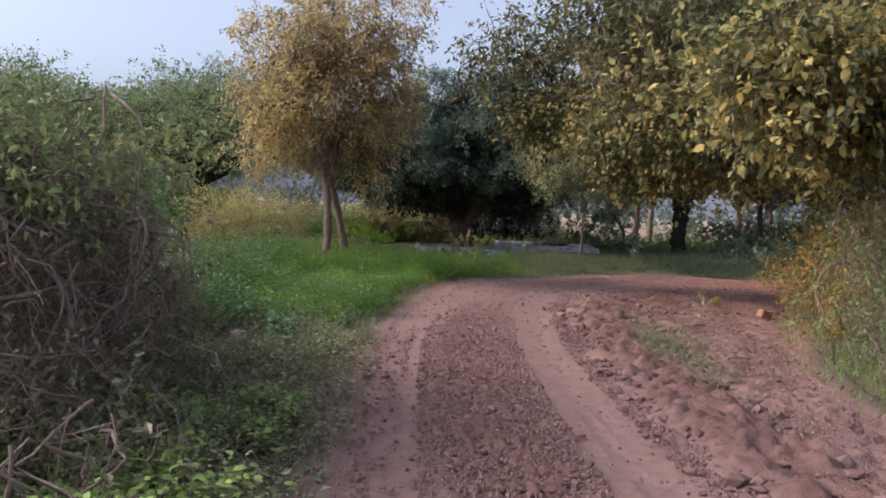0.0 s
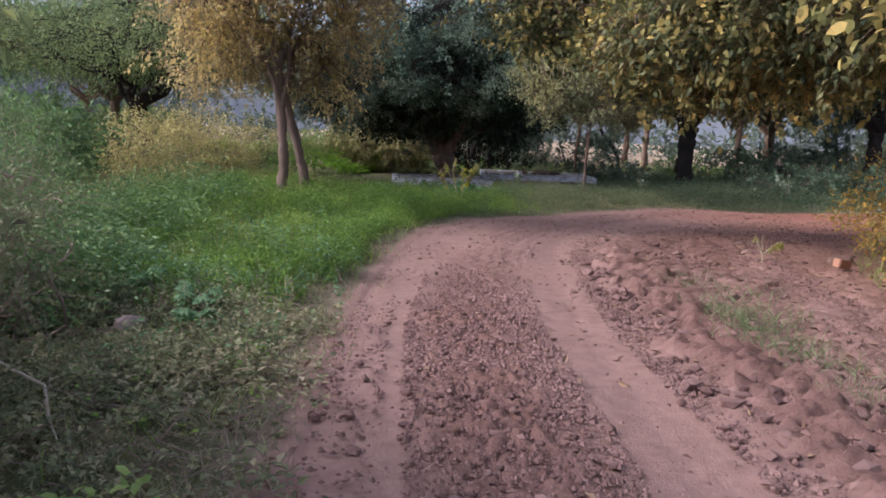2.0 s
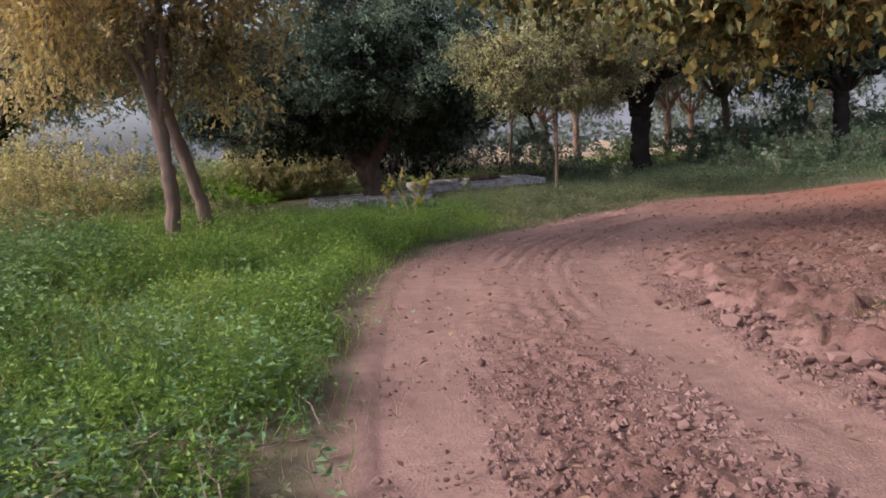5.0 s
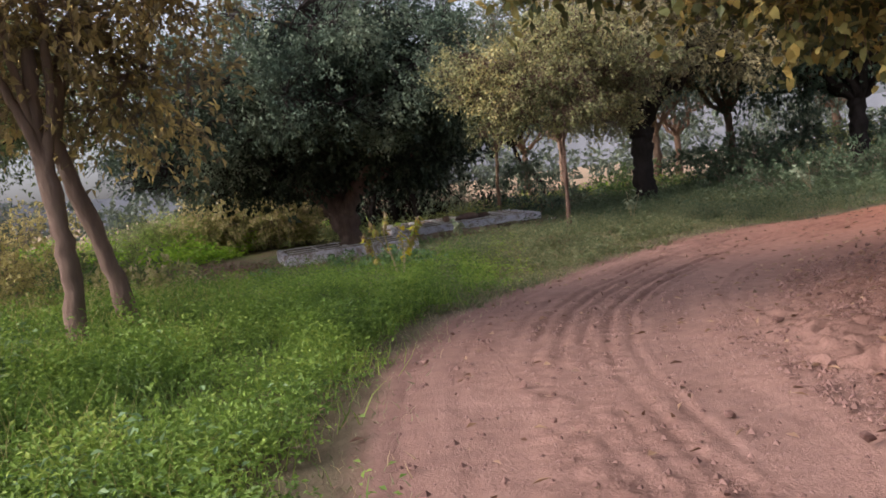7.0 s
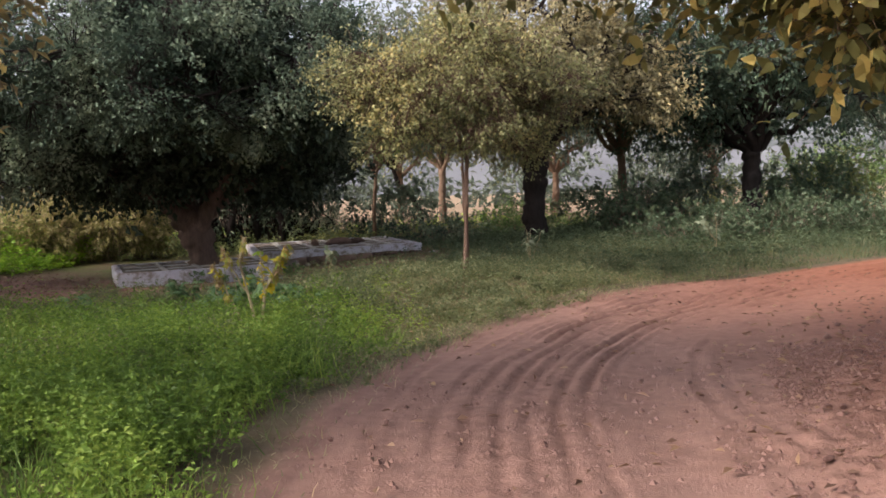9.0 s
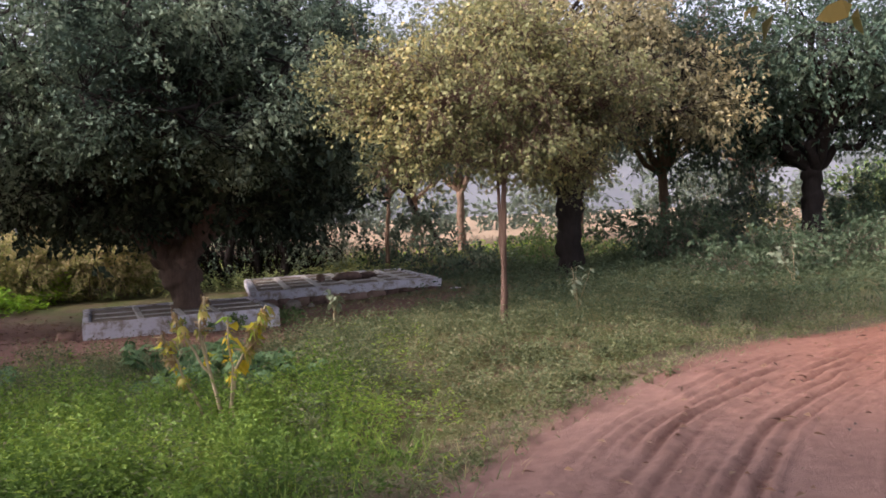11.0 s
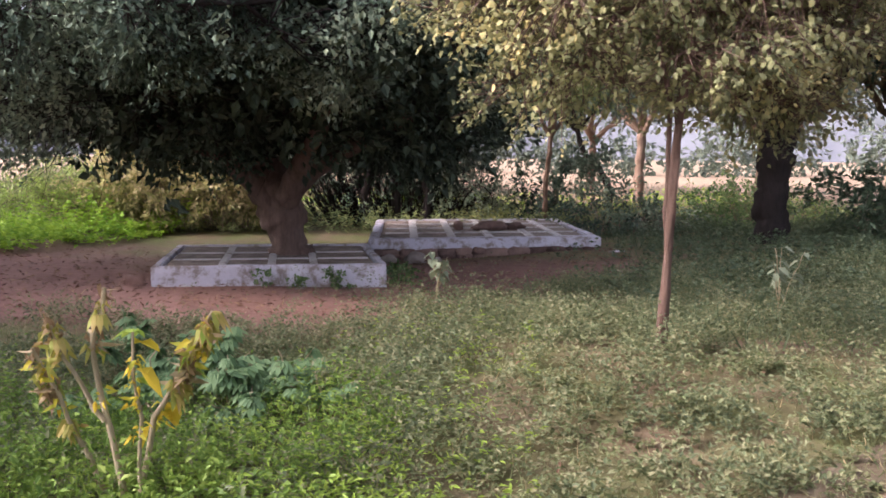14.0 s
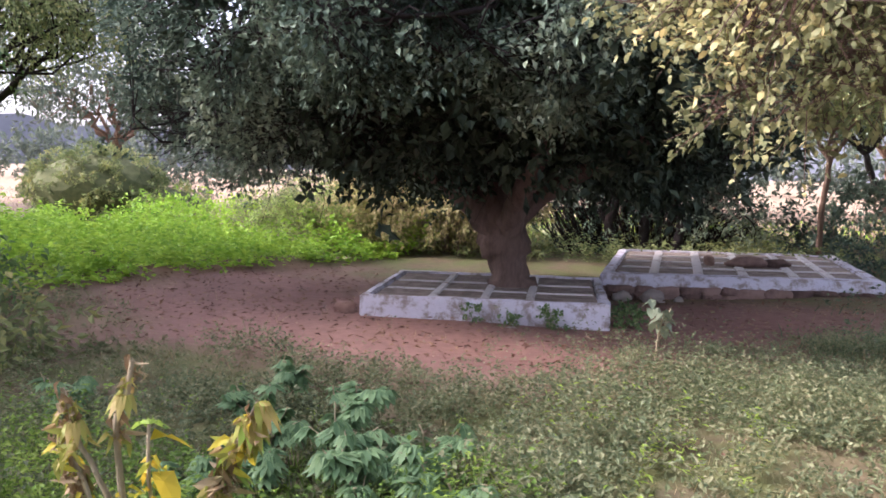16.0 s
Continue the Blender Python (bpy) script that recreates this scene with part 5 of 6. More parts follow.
lumps(0.018, 0.075, scatter(9000, 0.8, 5, 2.5, 16, lambda x, y: 0.32 * ridge_line(x, y)), 0.035)
lumps(0.012, 0.036, scatter(16000, -1, 2.5, 2.5, 11.3, lambda x, y: 0.3 * on_ridge(x, y)), 0.014)
tagged(piece("earth_crumbs", cl.mesh("earth_crumbs", m_crumb)), "loose crumbs of reddish earth on the road", "earth crumbs", "", "stuff")

lt = Soup()


def litter_dens(x, y):
    d, e = road_coords(x, y)
    right = np.clip((x - 0.5) / 3, 0, 1)
    return ((d > 0.1) * (0.12 + 0.12 * (y > 9) + 0.5 * (d > 2.2)) + (d < 0) * (0.06 + 0.7 * (y < 10.5) * (x < 0)) + (y > 25.5) * (d < 0) * 0.9 * bare_mask(x, y)) * (0.5 + 0.5 * right + 0.5 * (y > 25.5))


p = scatter(26000, -4.5, 9, 3, 33, litter_dens)
n = len(p)
q = np.concatenate([p, (road_height(p) + 0.022)[:, None]], 1)
lt.leaves(q, np.stack([rng.normal(0, 1, n), rng.normal(0, 1, n), rng.uniform(0, 0.4, n)], 1), rng.normal(0, 0.3, (n, 3)) + [0, 0, 1], rng.uniform(0.03, 0.09, n), rng.uniform(0.02, 0.04, n))
tagged(piece("fallen_leaves", lt.mesh("fallen_leaves", L_LITTER)), "brown fallen leaves scattered on the dirt road", "fallen leaves", "", "stuff")


# ---- grass and weeds (stuff) ----
def grass(name, label, mat, n, box, dens, h, wd=0.006, lean=0.35, curl=0.12, lift=0.0):
    p = scatter(n, *box, dens)
    k = len(p)
    s = Soup()
    hh = h * rng.uniform(0.45, 1.2, k) * (0.75 + 0.35 * wave(p[:, 0], p[:, 1], 0.9, 4))
    q = np.concatenate([p, (ground_z(p[:, 0], p[:, 1]) * (lift == 0) - 0.01 + lift)[:, None]], 1)
    dr = np.stack([rng.normal(0, lean, k), rng.normal(0, lean, k), np.ones(k)], 1)
    s.leaves(q, dr, rng.normal(0, 1, (k, 3)) * [1, 1, 0.1], hh, wd * rng.uniform(0.6, 1.5, k), "blade", curl=curl)
    tagged(piece(name, s.mesh(name, mat)), label, "grass", "", "stuff")


def weeds(name, label, mat, n, box, dens, h, size, per=9, stem=None, shape="leaf", ratio=0.55, lump=0.4):
    """Small leafy herbs: each a short stem with leaves up it."""
    p = scatter(n, *box, dens)
    k = len(p)
    s = Soup()
    hh = h * rng.uniform(0.4, 1.25, k) * np.clip(0.75 + lump * wave(p[:, 0], p[:, 1], 0.8, 9), 0.2, 2)
    q = np.concatenate([p, ground_z(p[:, 0], p[:, 1])[:, None]], 1)
    tip = unit(np.stack([rng.normal(0, 0.3, k), rng.normal(0, 0.3, k), np.ones(k)], 1))
    u = rng.uniform(0.15, 1.05, (k, per))
    at = q[:, None] + tip[:, None] * (hh[:, None] * u)[..., None] + rng.normal(0, 0.18, (k, per, 3)) * hh[:, None, None] * [1, 1, 0.15]
    dr = rng.normal(0, 1, (k, per, 3)) * [1, 1, 0.25] + [0, 0, 0.25]
    sz = size * rng.uniform(0.5, 1.3, k * per)
    s.leaves(at.reshape(-1, 3), dr.reshape(-1, 3), rng.normal(0, 0.4, (k * per, 3)) + [0, 0, 1], sz, sz * ratio, shape)
    if stem is not None:
        st = Soup()
        st.threads(q, q + tip * hh[:, None], 0.0025, 0.0, False)
        tagged(piece(name + "_stems", st.mesh(name, stem)), label, "weeds", "", "stuff")
    tagged(piece(name, s.mesh(name, mat)), label, "weeds", "", "stuff")


def clumps(name, label, mat, n, box, dens, stems, h, r, size, per=10):
    """Billowing clumps of leafy herbs, tallest in the middle, leaning outwards."""
    c = scatter(n, *box, dens)
    k = len(c)
    rad = np.repeat(r * rng.uniform(0.6, 1.4, k), stems)
    hc = np.repeat(h * rng.uniform(0.55, 1.3, k), stems)
    a, u = rng.uniform(0, 2 * np.pi, k * stems), np.sqrt(rng.uniform(0, 1, k * stems))
    out = np.stack([np.cos(a), np.sin(a)], 1)
    p = np.repeat(c, stems, 0) + out * (u * rad)[:, None]
    hh = hc * (1.05 - 0.65 * u ** 2) * rng.uniform(0.7, 1.15, len(u))
    q = np.concatenate([p, ground_z(p[:, 0], p[:, 1])[:, None]], 1)
    tip = unit(np.concatenate([out * (0.55 * u)[:, None], np.ones((len(u), 1))], 1) + rng.normal(0, 0.15, (len(u), 3)))
    t = rng.uniform(0.25, 1.05, (len(u), per))
    at = q[:, None] + tip[:, None] * (hh[:, None] * t)[..., None] + rng.normal(0, 0.11, (len(u), per, 3)) * hh[:, None, None] * [1, 1, 0.2]
    dr = rng.normal(0, 0.8, at.shape) * [1, 1, 0.3] + tip[:, None] * 0.6
    sz = size * rng.uniform(0.5, 1.3, at.shape[0] * per)
    s = Soup()
    s.leaves(at.reshape(-1, 3), dr.reshape(-1, 3), rng.normal(0, 0.4, (len(sz), 3)) + [0, 0, 1], sz, sz * 0.55)
    tagged(piece(name, s.mesh(name, mat)), label, "weeds", "", "stuff")


def off_road(x, y, gap=0.0):
    d, e = road_coords(x, y)
    return ((d < -gap) | (e < -gap)).astype(float)


def left_side(x, y):
    d, e = road_coords(x, y)
    return (d < 0.02) * np.clip((0.1 - d) / 0.5, 0.15, 1)


def thin(x, y):
    return np.clip(1 - 1.15 * bare_mask(x, y), 0, 1)


def verge(x, y):
    d, e = road_coords(x, y)
    return left_side(x, y) * np.clip((0.22 * wave(x, y, 0.75, 2) + 0.1 * wave(x, y, 0.3, 1) - 0.22 - d) / 0.4, 0.03, 1) * thin(x, y) * np.clip((2.2 - x) / 1.5, 0, 1) * np.clip((25 - y) / 3, 0, 1) * np.clip((y - 10.0) / 2.0, 0.04, 1)


grass("verge_grass", "bright green grass along the road's verge", L_GRASS, 70000, (-5, 2, 4, 23), verge, 0.3)
weeds("verge_weeds", "green leafy weeds among the verge grass", L_VERGE, 23000, (-4.5, 2.5, 7, 23), lambda x, y: verge(x, y) * (0.3 + 0.7 * (wave(x, y, 0.55, 3) > -0.25)), 0.32, 0.031, 16, lump=1.0, ratio=0.6)
clumps("weed_clumps", "rounded clumps of bright leafy weeds on the verge", L_VERGE, 900, (-3.6, 1.8, 9.5, 22), lambda x, y: verge(x, y) * (road_coords(x, y)[0] < -0.5) * 0.9, 34, 0.34, 0.17, 0.038)
clumps("dusty_clumps", "small clumps of dusty herbs in the clearing", L_HERB, 520, (-1, 8.5, 20.5, 28), lambda x, y: off_road(x, y, 0.25) * thin(x, y) * 0.7, 26, 0.26, 0.15, 0.034)
clumps("dull_clumps", "dull tufts of herbs beside the thicket", L_SCRUFF, 200, (-3.4, -0.9, 4.5, 10.5), lambda x, y: left_side(x, y) * (road_coords(x, y)[0] < -0.5) * 0.8, 22, 0.24, 0.14, 0.04)
weeds("tall_weeds", "tall dense green weeds behind the verge", L_MID, 5200, (-6, -2.2, 9.5, 17.5), lambda x, y: np.clip((-2.3 - x) / 0.8, 0, 1) * (0.35 + 0.65 * (wave(x, y, 0.9, 7) > -0.2)), 0.55, 0.06, 14, lump=0.7)
grass("seeding_grass", "tall pale seeding grass among the verge weeds", L_YGRASS, 5200, (-4.2, -1.0, 12, 21), lambda x, y: left_side(x, y) * (wave(x, y, 0.7, 1) > 0.1), 0.52, 0.004, 0.28)
weeds("blue_green_weeds", "blue-green leafy weeds on the verge", L_BLUE, 5600, (-4, -0.6, 8.5, 15), lambda x, y: left_side(x, y) * (0.05 + 0.7 * blob(x, y, -2.1, 12.2, 0.8, 1.1)), 0.40, 0.046, 14, lump=0.8)
grass("dim_grass", "low scruffy grass beside the thicket", L_SCRUFF, 22000, (-3.6, -0.5, 2, 10.5), lambda x, y: left_side(x, y) * (0.35 + 0.65 * (wave(x, y, 0.5, 5) > -0.1)), 0.15, 0.005, 0.6)
grass("dry_grass", "dry straw grass scattered on the verge", L_DRY, 17000, (-7, 8, 3, 30), lambda x, y: off_road(x, y, -0.15) * (0.25 + 0.75 * (wave(x, y, 0.8, 3) > 0.15)) * np.clip(1.1 - bare_mask(x, y), 0.1, 1), 0.17, 0.004, 0.6)
grass("fringe_grass", "dry grey-brown grass fringing the road", L_SCRUFF, 46000, (-2, 6, 9, 23), lambda x, y: (lambda d: np.exp(-((d + 0.28) / 0.34) ** 2) * (d < 0.12))(road_coords(x, y)[0]) * (0.3 + 0.7 * (wave(x, y, 0.4, 5) > -0.1)), 0.12, 0.005, 0.8)
grass("yellow_tall_grass", "tall yellow seeding grass beyond the verge", L_YGRASS, 7000, (-6, -2, 17, 24), lambda x, y: 0.15 + blob(x, y, -4.2, 20, 1.5, 2), 0.6, 0.006, 0.3)
weeds("clearing_weeds", "low dusty green weeds in the clearing", L_DUSTY, 19000, (-4, 9, 18, 29), lambda x, y: off_road(x, y) * thin(x, y) * (0.35 + 0.65 * (wave(x, y, 0.7, 6) > -0.1)) * np.clip((30 - y) / 3, 0, 1), 0.21, 0.033, 15, lump=1.0)
grass("clearing_grass", "short grass in the clearing", L_DUSTY, 36000, (-4, 9, 18, 29), lambda x, y: off_road(x, y) * thin(x, y) * 0.8, 0.13, 0.005, 0.55)
weeds("clearing_herbs", "taller green herbs in the clearing", L_HERB, 8500, (-2, 8, 20.5, 28.5), lambda x, y: off_road(x, y) * (blob(x, y, 3.3, 25.8, 1.3, 0.9) + 0.8 * blob(x, y, 4.8, 24.6, 1.2, 1.0) + 0.7 * blob(x, y, 2.3, 24.4, 0.6, 0.5) + 0.6 * blob(x, y, 6.5, 26, 1.5, 1.2) + 0.6 * blob(x, y, 0.6, 23.0, 0.8, 0.5) + 0.5 * (wave(x, y, 0.6, 4) > 0.12) * blob(x, y, 3.4, 23.0, 2.2, 1.6)), 0.36, 0.034, 15, lump=0.8)
weeds("scruffy_weeds", "dull dusty weeds beside the thicket", L_SCRUFF, 6000, (-4.2, -0.7, 4, 11), lambda x, y: left_side(x, y) * (0.3 + 0.7 * (wave(x, y, 0.6, 8) > 0)), 0.2, 0.05, 8, lump=0.7)
weeds("leafy_weeds", "green leafy weeds at the foot of the thicket", L_LEAFY, 2900, (-3.2, -1.0, 2.2, 6.6), lambda x, y: left_side(x, y) * (0.2 + 0.8 * (wave(x, y, 0.6, 2) > -0.1)) * np.clip((-0.9 - x) / 0.7, 0, 1), 0.36, 0.06, 14, lump=0.6, shape="oval")
tw = Soup()
pt = scatter(2600, -4.2, -0.7, 3.5, 11.5, left_side)
zt = ground_z(pt[:, 0], pt[:, 1])
at = np.concatenate([pt, (zt + rng.uniform(0.0, 0.12, len(pt)))[:, None]], 1)
tw.threads(at, at + np.stack([rng.normal(0, 0.16, len(pt)), rng.normal(0, 0.16, len(pt)), rng.uniform(-0.02, 0.18, len(pt))], 1), rng.uniform(0.002, 0.005, len(pt)))
tagged(piece("dry_twigs", tw.mesh("dry_twigs", M_STEM)), "dry twigs littering the verge beside the thicket", "twigs", "", "stuff")
weeds("bright_weeds", "lime-green feathery weeds in the clearing", L_FRESH, 11000, (-3, 3.2, 10.5, 24.5), lambda x, y: off_road(x, y) * (blob(x, y, 1.75, 21.0, 0.45, 0.5) + 0.8 * blob(x, y, 1.4, 21.9, 0.6, 0.5) + 0.7 * blob(x, y, 0.2, 20.4, 0.9, 1.0) + 0.5 * blob(x, y, -1.0, 21.5, 1.0, 1.2) + 0.25 * blob(x, y, 2.4, 23.4, 0.9, 0.5) + 0.6 * blob(x, y, -2.1, 11.3, 0.5, 0.5)), 0.28, 0.042, 18, ratio=0.3, lump=0.7)
weeds("field_weeds", "bright yellow-green weeds beside the clearing", L_BRIGHT, 6500, (-12, -1.2, 27, 37), lambda x, y: np.clip((-(x + 3.4) - 0.30 * (30.5 - y) * (y < 30.5) + 0.7 * np.clip(y - 31, 0, 6)) / 0.8, 0, 1), 0.52, 0.12, 8, lump=0.9)
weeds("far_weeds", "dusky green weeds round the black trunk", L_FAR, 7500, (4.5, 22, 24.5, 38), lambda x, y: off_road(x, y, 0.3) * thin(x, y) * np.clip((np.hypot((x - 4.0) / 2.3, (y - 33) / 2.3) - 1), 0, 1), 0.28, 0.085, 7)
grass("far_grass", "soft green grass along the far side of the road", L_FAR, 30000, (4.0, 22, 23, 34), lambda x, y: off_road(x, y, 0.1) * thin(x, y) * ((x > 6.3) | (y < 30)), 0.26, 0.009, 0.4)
weeds("field_edge_weeds", "yellow-green weeds along the field's edge", L_BRIGHT, 1300, (-14, 16, 38, 46), lambda x, y: (wave(x, y, 3, 2) > -0.2) * 1.0, 0.45, 0.14, 8)
weeds("back_weeds", "weeds behind the platforms", L_OLIVE, 4600, (-4, 14, 34.5, 40), lambda x, y: np.full(x.shape, 0.8), 0.48, 0.085, 10)
grass("straw_field", "dry straw stubble of the field", L_STUBBLE, 10000, (-30, 34, 39, 62), lambda x, y: np.full(x.shape, 1.0), 0.3, 0.02, 0.4)
grass("right_grass", "grass at the foot of the roadside bushes", L_GRASS, 9000, (3.2, 8, 4, 17.5), lambda x, y: off_road(x, y, -0.2) * 0.8, 0.2)
grass("ridge_grass", "thin dusty grass on the road's middle ridge", L_DUSTY, 26000, (1.2, 4, 5, 14), lambda x, y: (blob(x, y, 2.45, 9.9, 0.28, 1.7) + 0.5 * blob(x, y, 2.9, 11.6, 0.3, 0.8)) * (0.35 + 0.65 * (wave(x, y, 0.35, 2) > -0.2)), 0.17, 0.005, 0.9, lift=0.05)


# ---- single plants ----
def big_leaf(size, ratio, mat, lobed=0, droop=0.5):
    s = Soup()
    n = max(1, lobed)
    a = (np.arange(n) - (n - 1) / 2) * (2.2 / max(n, 2))
    d = np.stack([np.sin(a), np.cos(a), np.full(n, -droop * 0.6)], 1)
    s.leaves(np.zeros((n, 3)), d, np.tile([0, 0, 1.0], (n, 1)), size * (1 - 0.25 * np.abs(a) / 1.2), size * ratio, "broad", curl=droop * 0.5)
    return s.mesh("leaf", mat)


def stalk_plant(name, base, stems, leaves, label, bark):
    """An upright plant: branching stalks, and single large leaves on them. leaves: (stem, how far up, mesh, turn, tilt, scale)."""
    top = empty(name, base, label, "plant")
    made = []
    for pts, r in stems:
        s = Soup()
        k = np.linspace(0, len(pts) - 1, 9)
        pp = np.stack([np.interp(k, np.arange(len(pts)), np.array(pts)[:, c]) for c in range(3)], 1)
        pp[1:-1] += rng.normal(0, 0.006, pp[1:-1].shape)
        s.tube(pp, np.linspace(r * 1.15, r * 0.6, 9), 7)
        made.append(piece("stem", s.mesh("stem", bark, True), top))
    for si, u, me, turn, tilt, sc in leaves:
        pts = np.array(stems[si][0])
        q = np.array([np.interp(u * (len(pts) - 1), np.arange(len(pts)), pts[:, c]) for c in range(3)])
        ob = piece("leaf", me, made[si])
        ob.matrix_basis = Matrix.Translation(q) @ pose(0, 0, 0, tilt, 0, turn) @ Matrix.Scale(sc, 4)
    return top


def crumpled(size, mat):
    """A hanging bunch of shrivelled leaflets."""
    s = Soup()
    n = 9
    q = rng.normal(0, 0.016, (n, 3)) - np.array([0, 0, 0.02])
    s.leaves(q, rng.normal(0, 0.5, (n, 3)) - [0, 0, 0.9], rng.normal(0, 1, (n, 3)), size * rng.uniform(0.5, 1.2, n), size * 0.36, "broad", 0.35, 0.55)
    return s.mesh("leaf", mat)


LF_Y, LF_G, LF_B = big_leaf(0.12, 0.34, L_YELLOW, 5, 0.6), big_leaf(0.11, 0.30, L_FRESH, 5, 0.5), crumpled(0.062, L_BROWN)
LF_Y1 = big_leaf(0.13, 0.62, L_YELLOW, 0, 0.6)
LF_W = big_leaf(0.12, 0.34, L_BLUE, 5, 0.4)
LF_GR = big_leaf(0.12, 0.75, L_GREY, 0, 0.5)
gz = float(ground_z(0.85, 21.2))
stalks = [([(0.0, 0, 0), (0.06, 0.02, 0.4), (0.15, 0.05, 0.55), (0.30, 0.05, 0.85)], 0.013), ([(-0.02, 0, 0), (-0.10, 0, 0.35), (-0.17, 0.02, 0.7), (-0.12, 0.05, 0.95)], 0.014),
          ([(-0.12, 0, 0.42), (-0.24, 0.0, 0.62), (-0.33, 0.0, 0.86)], 0.010), ([(0.02, -0.05, 0), (0.03, -0.08, 0.45), (0.02, -0.1, 0.8)], 0.009), ([(-0.1, 0.1, 0), (-0.25, 0.12, 0.3), (-0.42, 0.1, 0.7)], 0.012)]
L_SICK = leaf_mat("sickly_leaf", [(0.19, 0.25, 0.05), (0.33, 0.33, 0.07), (0.36, 0.23, 0.10)], 0.35, clump=6)
LF_CY, LF_CG, LF_SP = crumpled(0.055, L_YELLOW), crumpled(0.055, L_SICK), big_leaf(0.10, 0.30, L_SICK, 5, 0.75)
lv = []
for si, tips in ((0, (LF_SP, LF_G, LF_CY, LF_B, LF_B)), (1, (LF_B, LF_CG, LF_SP, LF_B)), (2, (LF_B, LF_CG, LF_B, LF_SP)), (3, (LF_G, LF_Y1, LF_CY, LF_Y1, LF_G)), (4, (LF_B, LF_CG, LF_B))):
    for j, me in enumerate(tips):
        lv.append((si, 1.0 - 0.07 * j, me, random.uniform(0, 360), random.uniform(-20, 20), random.uniform(0.8, 1.25)))
for j in range(16):
    lv.append((random.choice((0, 0, 1, 2, 4)), random.uniform(0.55, 0.98), random.choice((LF_SP, LF_SP, LF_CG, LF_G, LF_CY)), random.uniform(0, 360), random.uniform(-45, 0), random.uniform(0.85, 1.3)))
for j in range(12):
    lv.append((random.choice((0, 1, 2, 4)), random.uniform(0.72, 1.0), random.choice((LF_B, LF_B, LF_CG, LF_CY)), random.uniform(0, 360), random.uniform(-25, 25), random.uniform(0.8, 1.4)))
for j in range(9):
    lv.append((random.choice((0, 3, 3, 1)), random.uniform(0.3, 0.75), random.choice((LF_Y1, LF_Y1, LF_CY, LF_G)), random.uniform(0, 360), random.uniform(-40, 10), random.uniform(0.75, 1.15)))
stalk_plant("castor_plant", (0.85, 21.2, gz), stalks, lv, "withering stalky plant with yellow and curled brown leaves", M_STEM_G)


def leafy_plant(name, x, y, h, me, n, label, spread=0.16, bark=M_STEM_G):
    z = float(ground_z(x, y))
    st = [([(0, 0, -0.02), (random.uniform(-.03, .03), 0, h * .5), (random.uniform(-.06, .06), random.uniform(-.05, .05), h)], 0.007)]
    for _ in range(3):
        a = random.uniform(0, 6.28)
        st.append(([(0, 0, h * random.uniform(.1, .4)), (spread * .5 * math.cos(a), spread * .5 * math.sin(a), h * .6), (spread * math.cos(a), spread * math.sin(a), h * random.uniform(.75, 1.0))], 0.005))
    lv = [(random.randrange(4), random.uniform(0.4, 1.0), me, random.uniform(0, 360), random.uniform(-30, 20), random.uniform(0.6, 1.2)) for _ in range(n)]
    return stalk_plant(name, (x, y, z), st, lv, label, bark)


for px, py, h in ((0.95, 22.7, 0.4), (1.2, 22.1, 0.3), (0.35, 23.2, 0.45), (0.75, 23.6, 0.35), (0.15, 24.1, 0.45), (-0.9, 23.2, 0.4), (1.35, 22.9, 0.3), (0.7, 22.3, 0.36), (1.05, 22.45, 0.42), (0.55, 22.75, 0.4), (1.3, 22.5, 0.34), (1.55, 22.35, 0.3), (0.85, 23.0, 0.5), (0.4, 22.4, 0.3)):
    leafy_plant("lobed_leaf_plant", px, py, h * 0.8, LF_W, 44, "low blue-green plant with lobed leaves in the clearing", 0.2)
leafy_plant("grey_leaf_plant", 2.6, 26.0, 0.62, LF_GR, 26, "dusty grey broad-leaved weed before the platforms", 0.14)
leafy_plant("grey_leaf_plant", 5.6, 25.0, 0.7, LF_GR, 30, "dusty grey broad-leaved weed near the slender tree", 0.2)
leafy_plant("grey_leaf_plant", 9.6, 25.6, 0.7, LF_GR, 40, "dusty grey broad-leaved weed beside the road", 0.35)
LF_PAD = big_leaf(0.26, 0.75, L_MID, 0, 0.2)
for px, py in ((-4.1, 23.6), (-3.5, 23.0), (-4.6, 24.2)):
    leafy_plant("broad_leaf_plant", px, py, 0.75, LF_PAD, 26, "dark broad-leaved plant behind the twin trunks", 0.4)
for px, py in ((-1.7, 9.9), (-1.95, 10.3), (-2.3, 10.9)):
    leafy_plant("broad_leaf_plant", px, py, 0.3, LF_W, 22, "pale green broad-leaved weed on the verge", 0.25)
leafy_plant("sprig", 4.16, 14.1, 0.34, LF_CG, 14, "small yellowing sprig on the bank inside the bend", 0.22)
bb = bmesh.new()
bmesh.ops.create_cube(bb, size=1)
bmesh.ops.bevel(bb, geom=list(bb.edges), offset=0.08, segments=2, affect="EDGES")
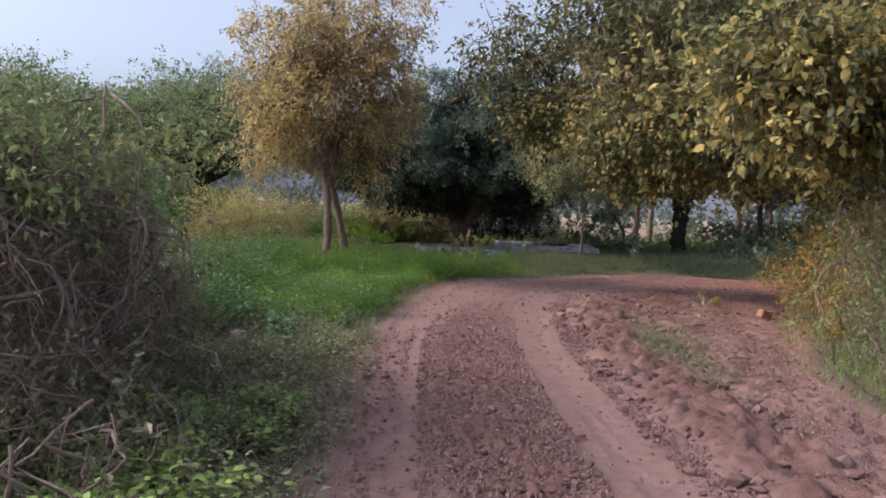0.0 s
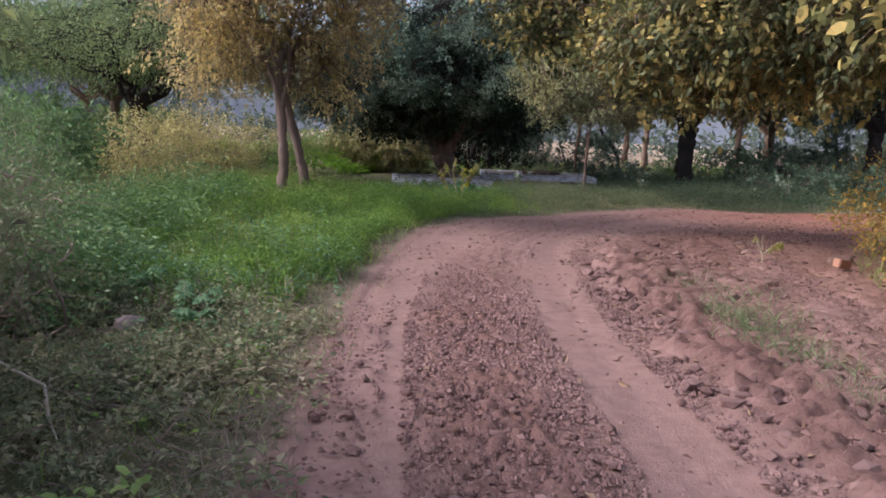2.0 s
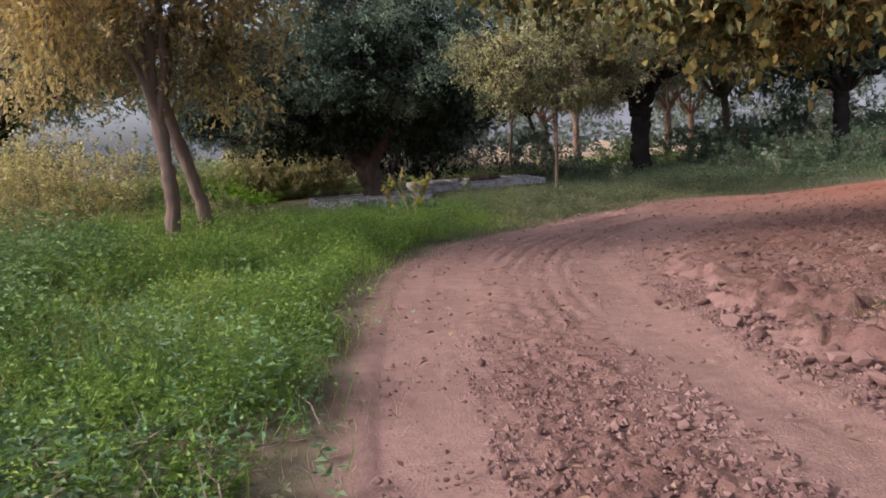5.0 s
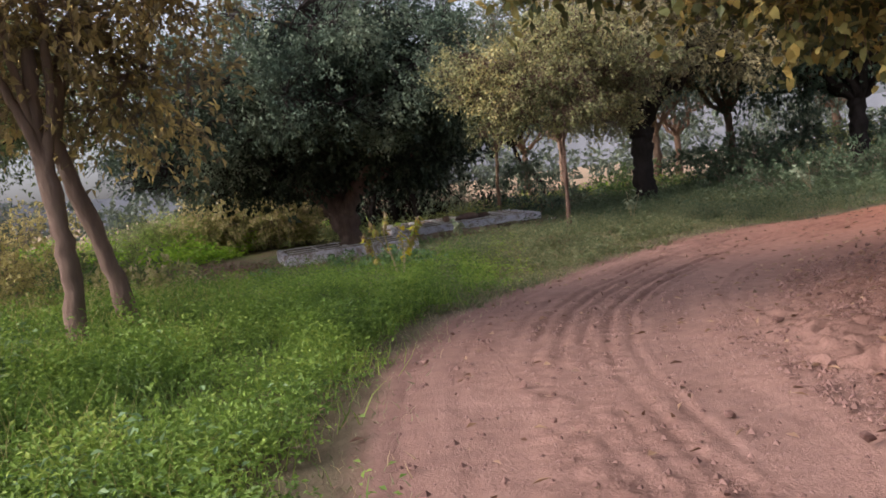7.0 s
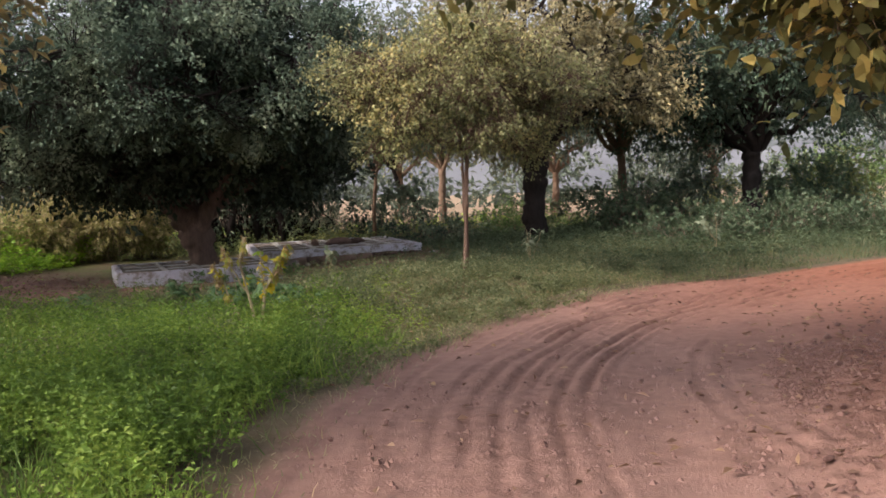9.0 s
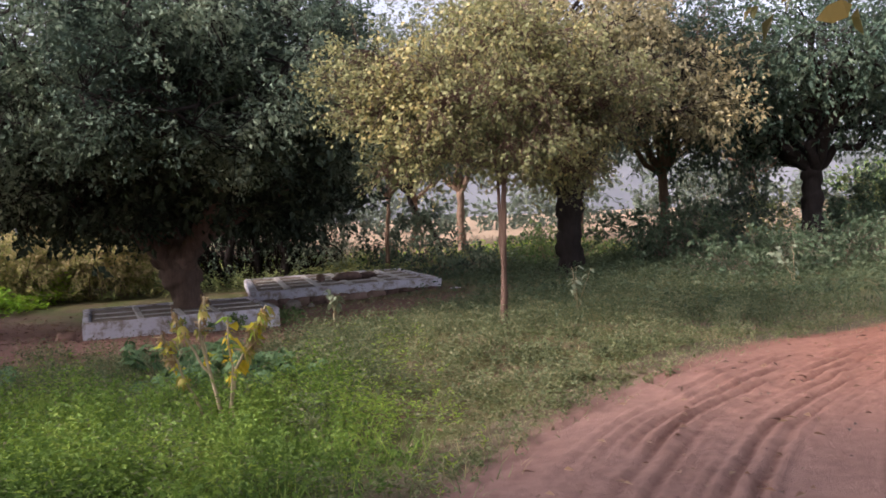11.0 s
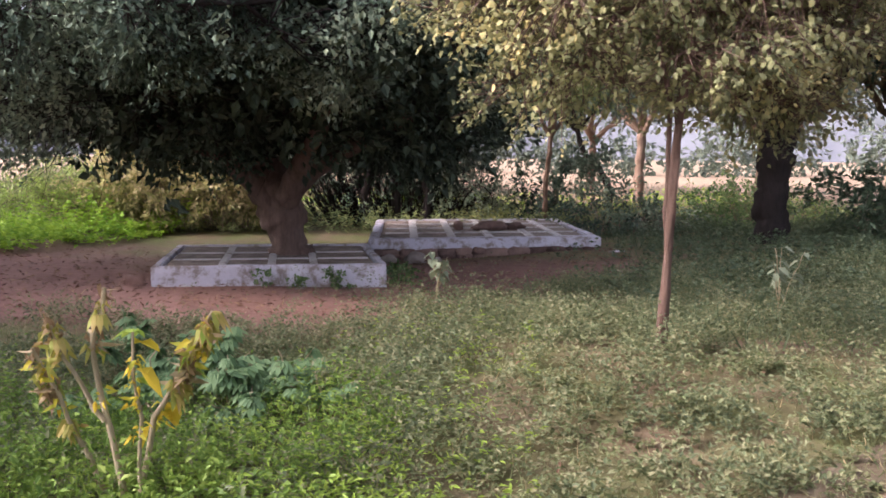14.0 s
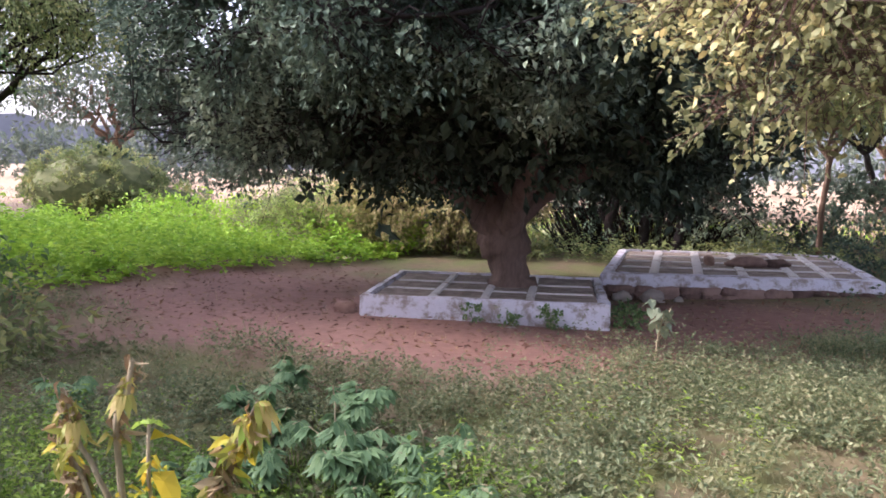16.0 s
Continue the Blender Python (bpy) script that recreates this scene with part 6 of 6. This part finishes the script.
for v in bb.verts:
    v.co = Vector((v.co.x * 0.22, v.co.y * 0.11, v.co.z * 0.11)) + Vector(noise.noise_vector(v.co * 4)) * 0.012
bk = bpy.data.meshes.new("brick")
bb.to_mesh(bk)
bb.free()
bk.materials.append(stone_mat("fired_clay", (0.22, 0.11, 0.07), (0.36, 0.19, 0.12)))
tagged(piece("brick", bk), "broken orange brick lying on the bank", "brick").matrix_basis = pose(5.0, 13.75, 0.1, 6, 10, 25)
# a dry bent branch lying in the verge
bs = Soup()
bs.tube([(-2.5, 8.1, 0.28), (-2.2, 7.9, 0.22), (-1.95, 7.7, 0.2), (-1.85, 7.5, 0.1), (-1.7, 7.25, 0.05)], np.linspace(0.010, 0.005, 5), 6)
bs.tube([(-1.95, 7.7, 0.2), (-1.9, 7.6, 0.05), (-1.93, 7.4, 0.03)], np.linspace(0.008, 0.004, 3), 5)
tagged(piece("dry_branch", bs.mesh("dry_branch", bark_mat("bleached_wood", (0.30, 0.24, 0.19), (0.52, 0.44, 0.36), 30), True)), "dry bent branch lying in the weeds", "branch")


# creepers on the low platform, pale rubble at the raised one
for cx, cy, r in ((1.15, 28.16, 0.10), (1.6, 28.18, 0.14), (2.42, 28.5, 0.22), (2.36, 29.3, 0.16), (0.75, 28.14, 0.07)):
    top = empty("creeper", (cx, cy, -0.16), "small dark green creeper against the low platform", "creeper")
    lf = Soup()
    sprays(lf, None, [(0, -0.03, 0.12, r, 0.05, 0.13)], int(220 * r), 9, 0.06, 0.04, 0.1, shell=0.5, under=-0.95, ratio=0.8, tuft=5)
    st = Soup()
    st.tube([(0, 0, -0.02), (0.02, -0.03, 0.08), (-0.03, -0.04, 0.2)], [0.006, 0.004, 0.003], 5)
    piece("foliage", lf.mesh("foliage", L_MID), top)
    piece("stem", st.mesh("stem", M_STEM, True), top)
for k, (sx, sy, a) in enumerate(((2.4, 30.6, 0.12), (2.8, 30.55, 0.15), (3.15, 30.62, 0.07))):
    rock("stone", (sx, sy, -0.12 + a * 0.4), (a, a * 0.7, a * 0.6), M_STONE, "pale broken masonry lump before the raised platform", 60 + k, "stone", "rubble before the platform")
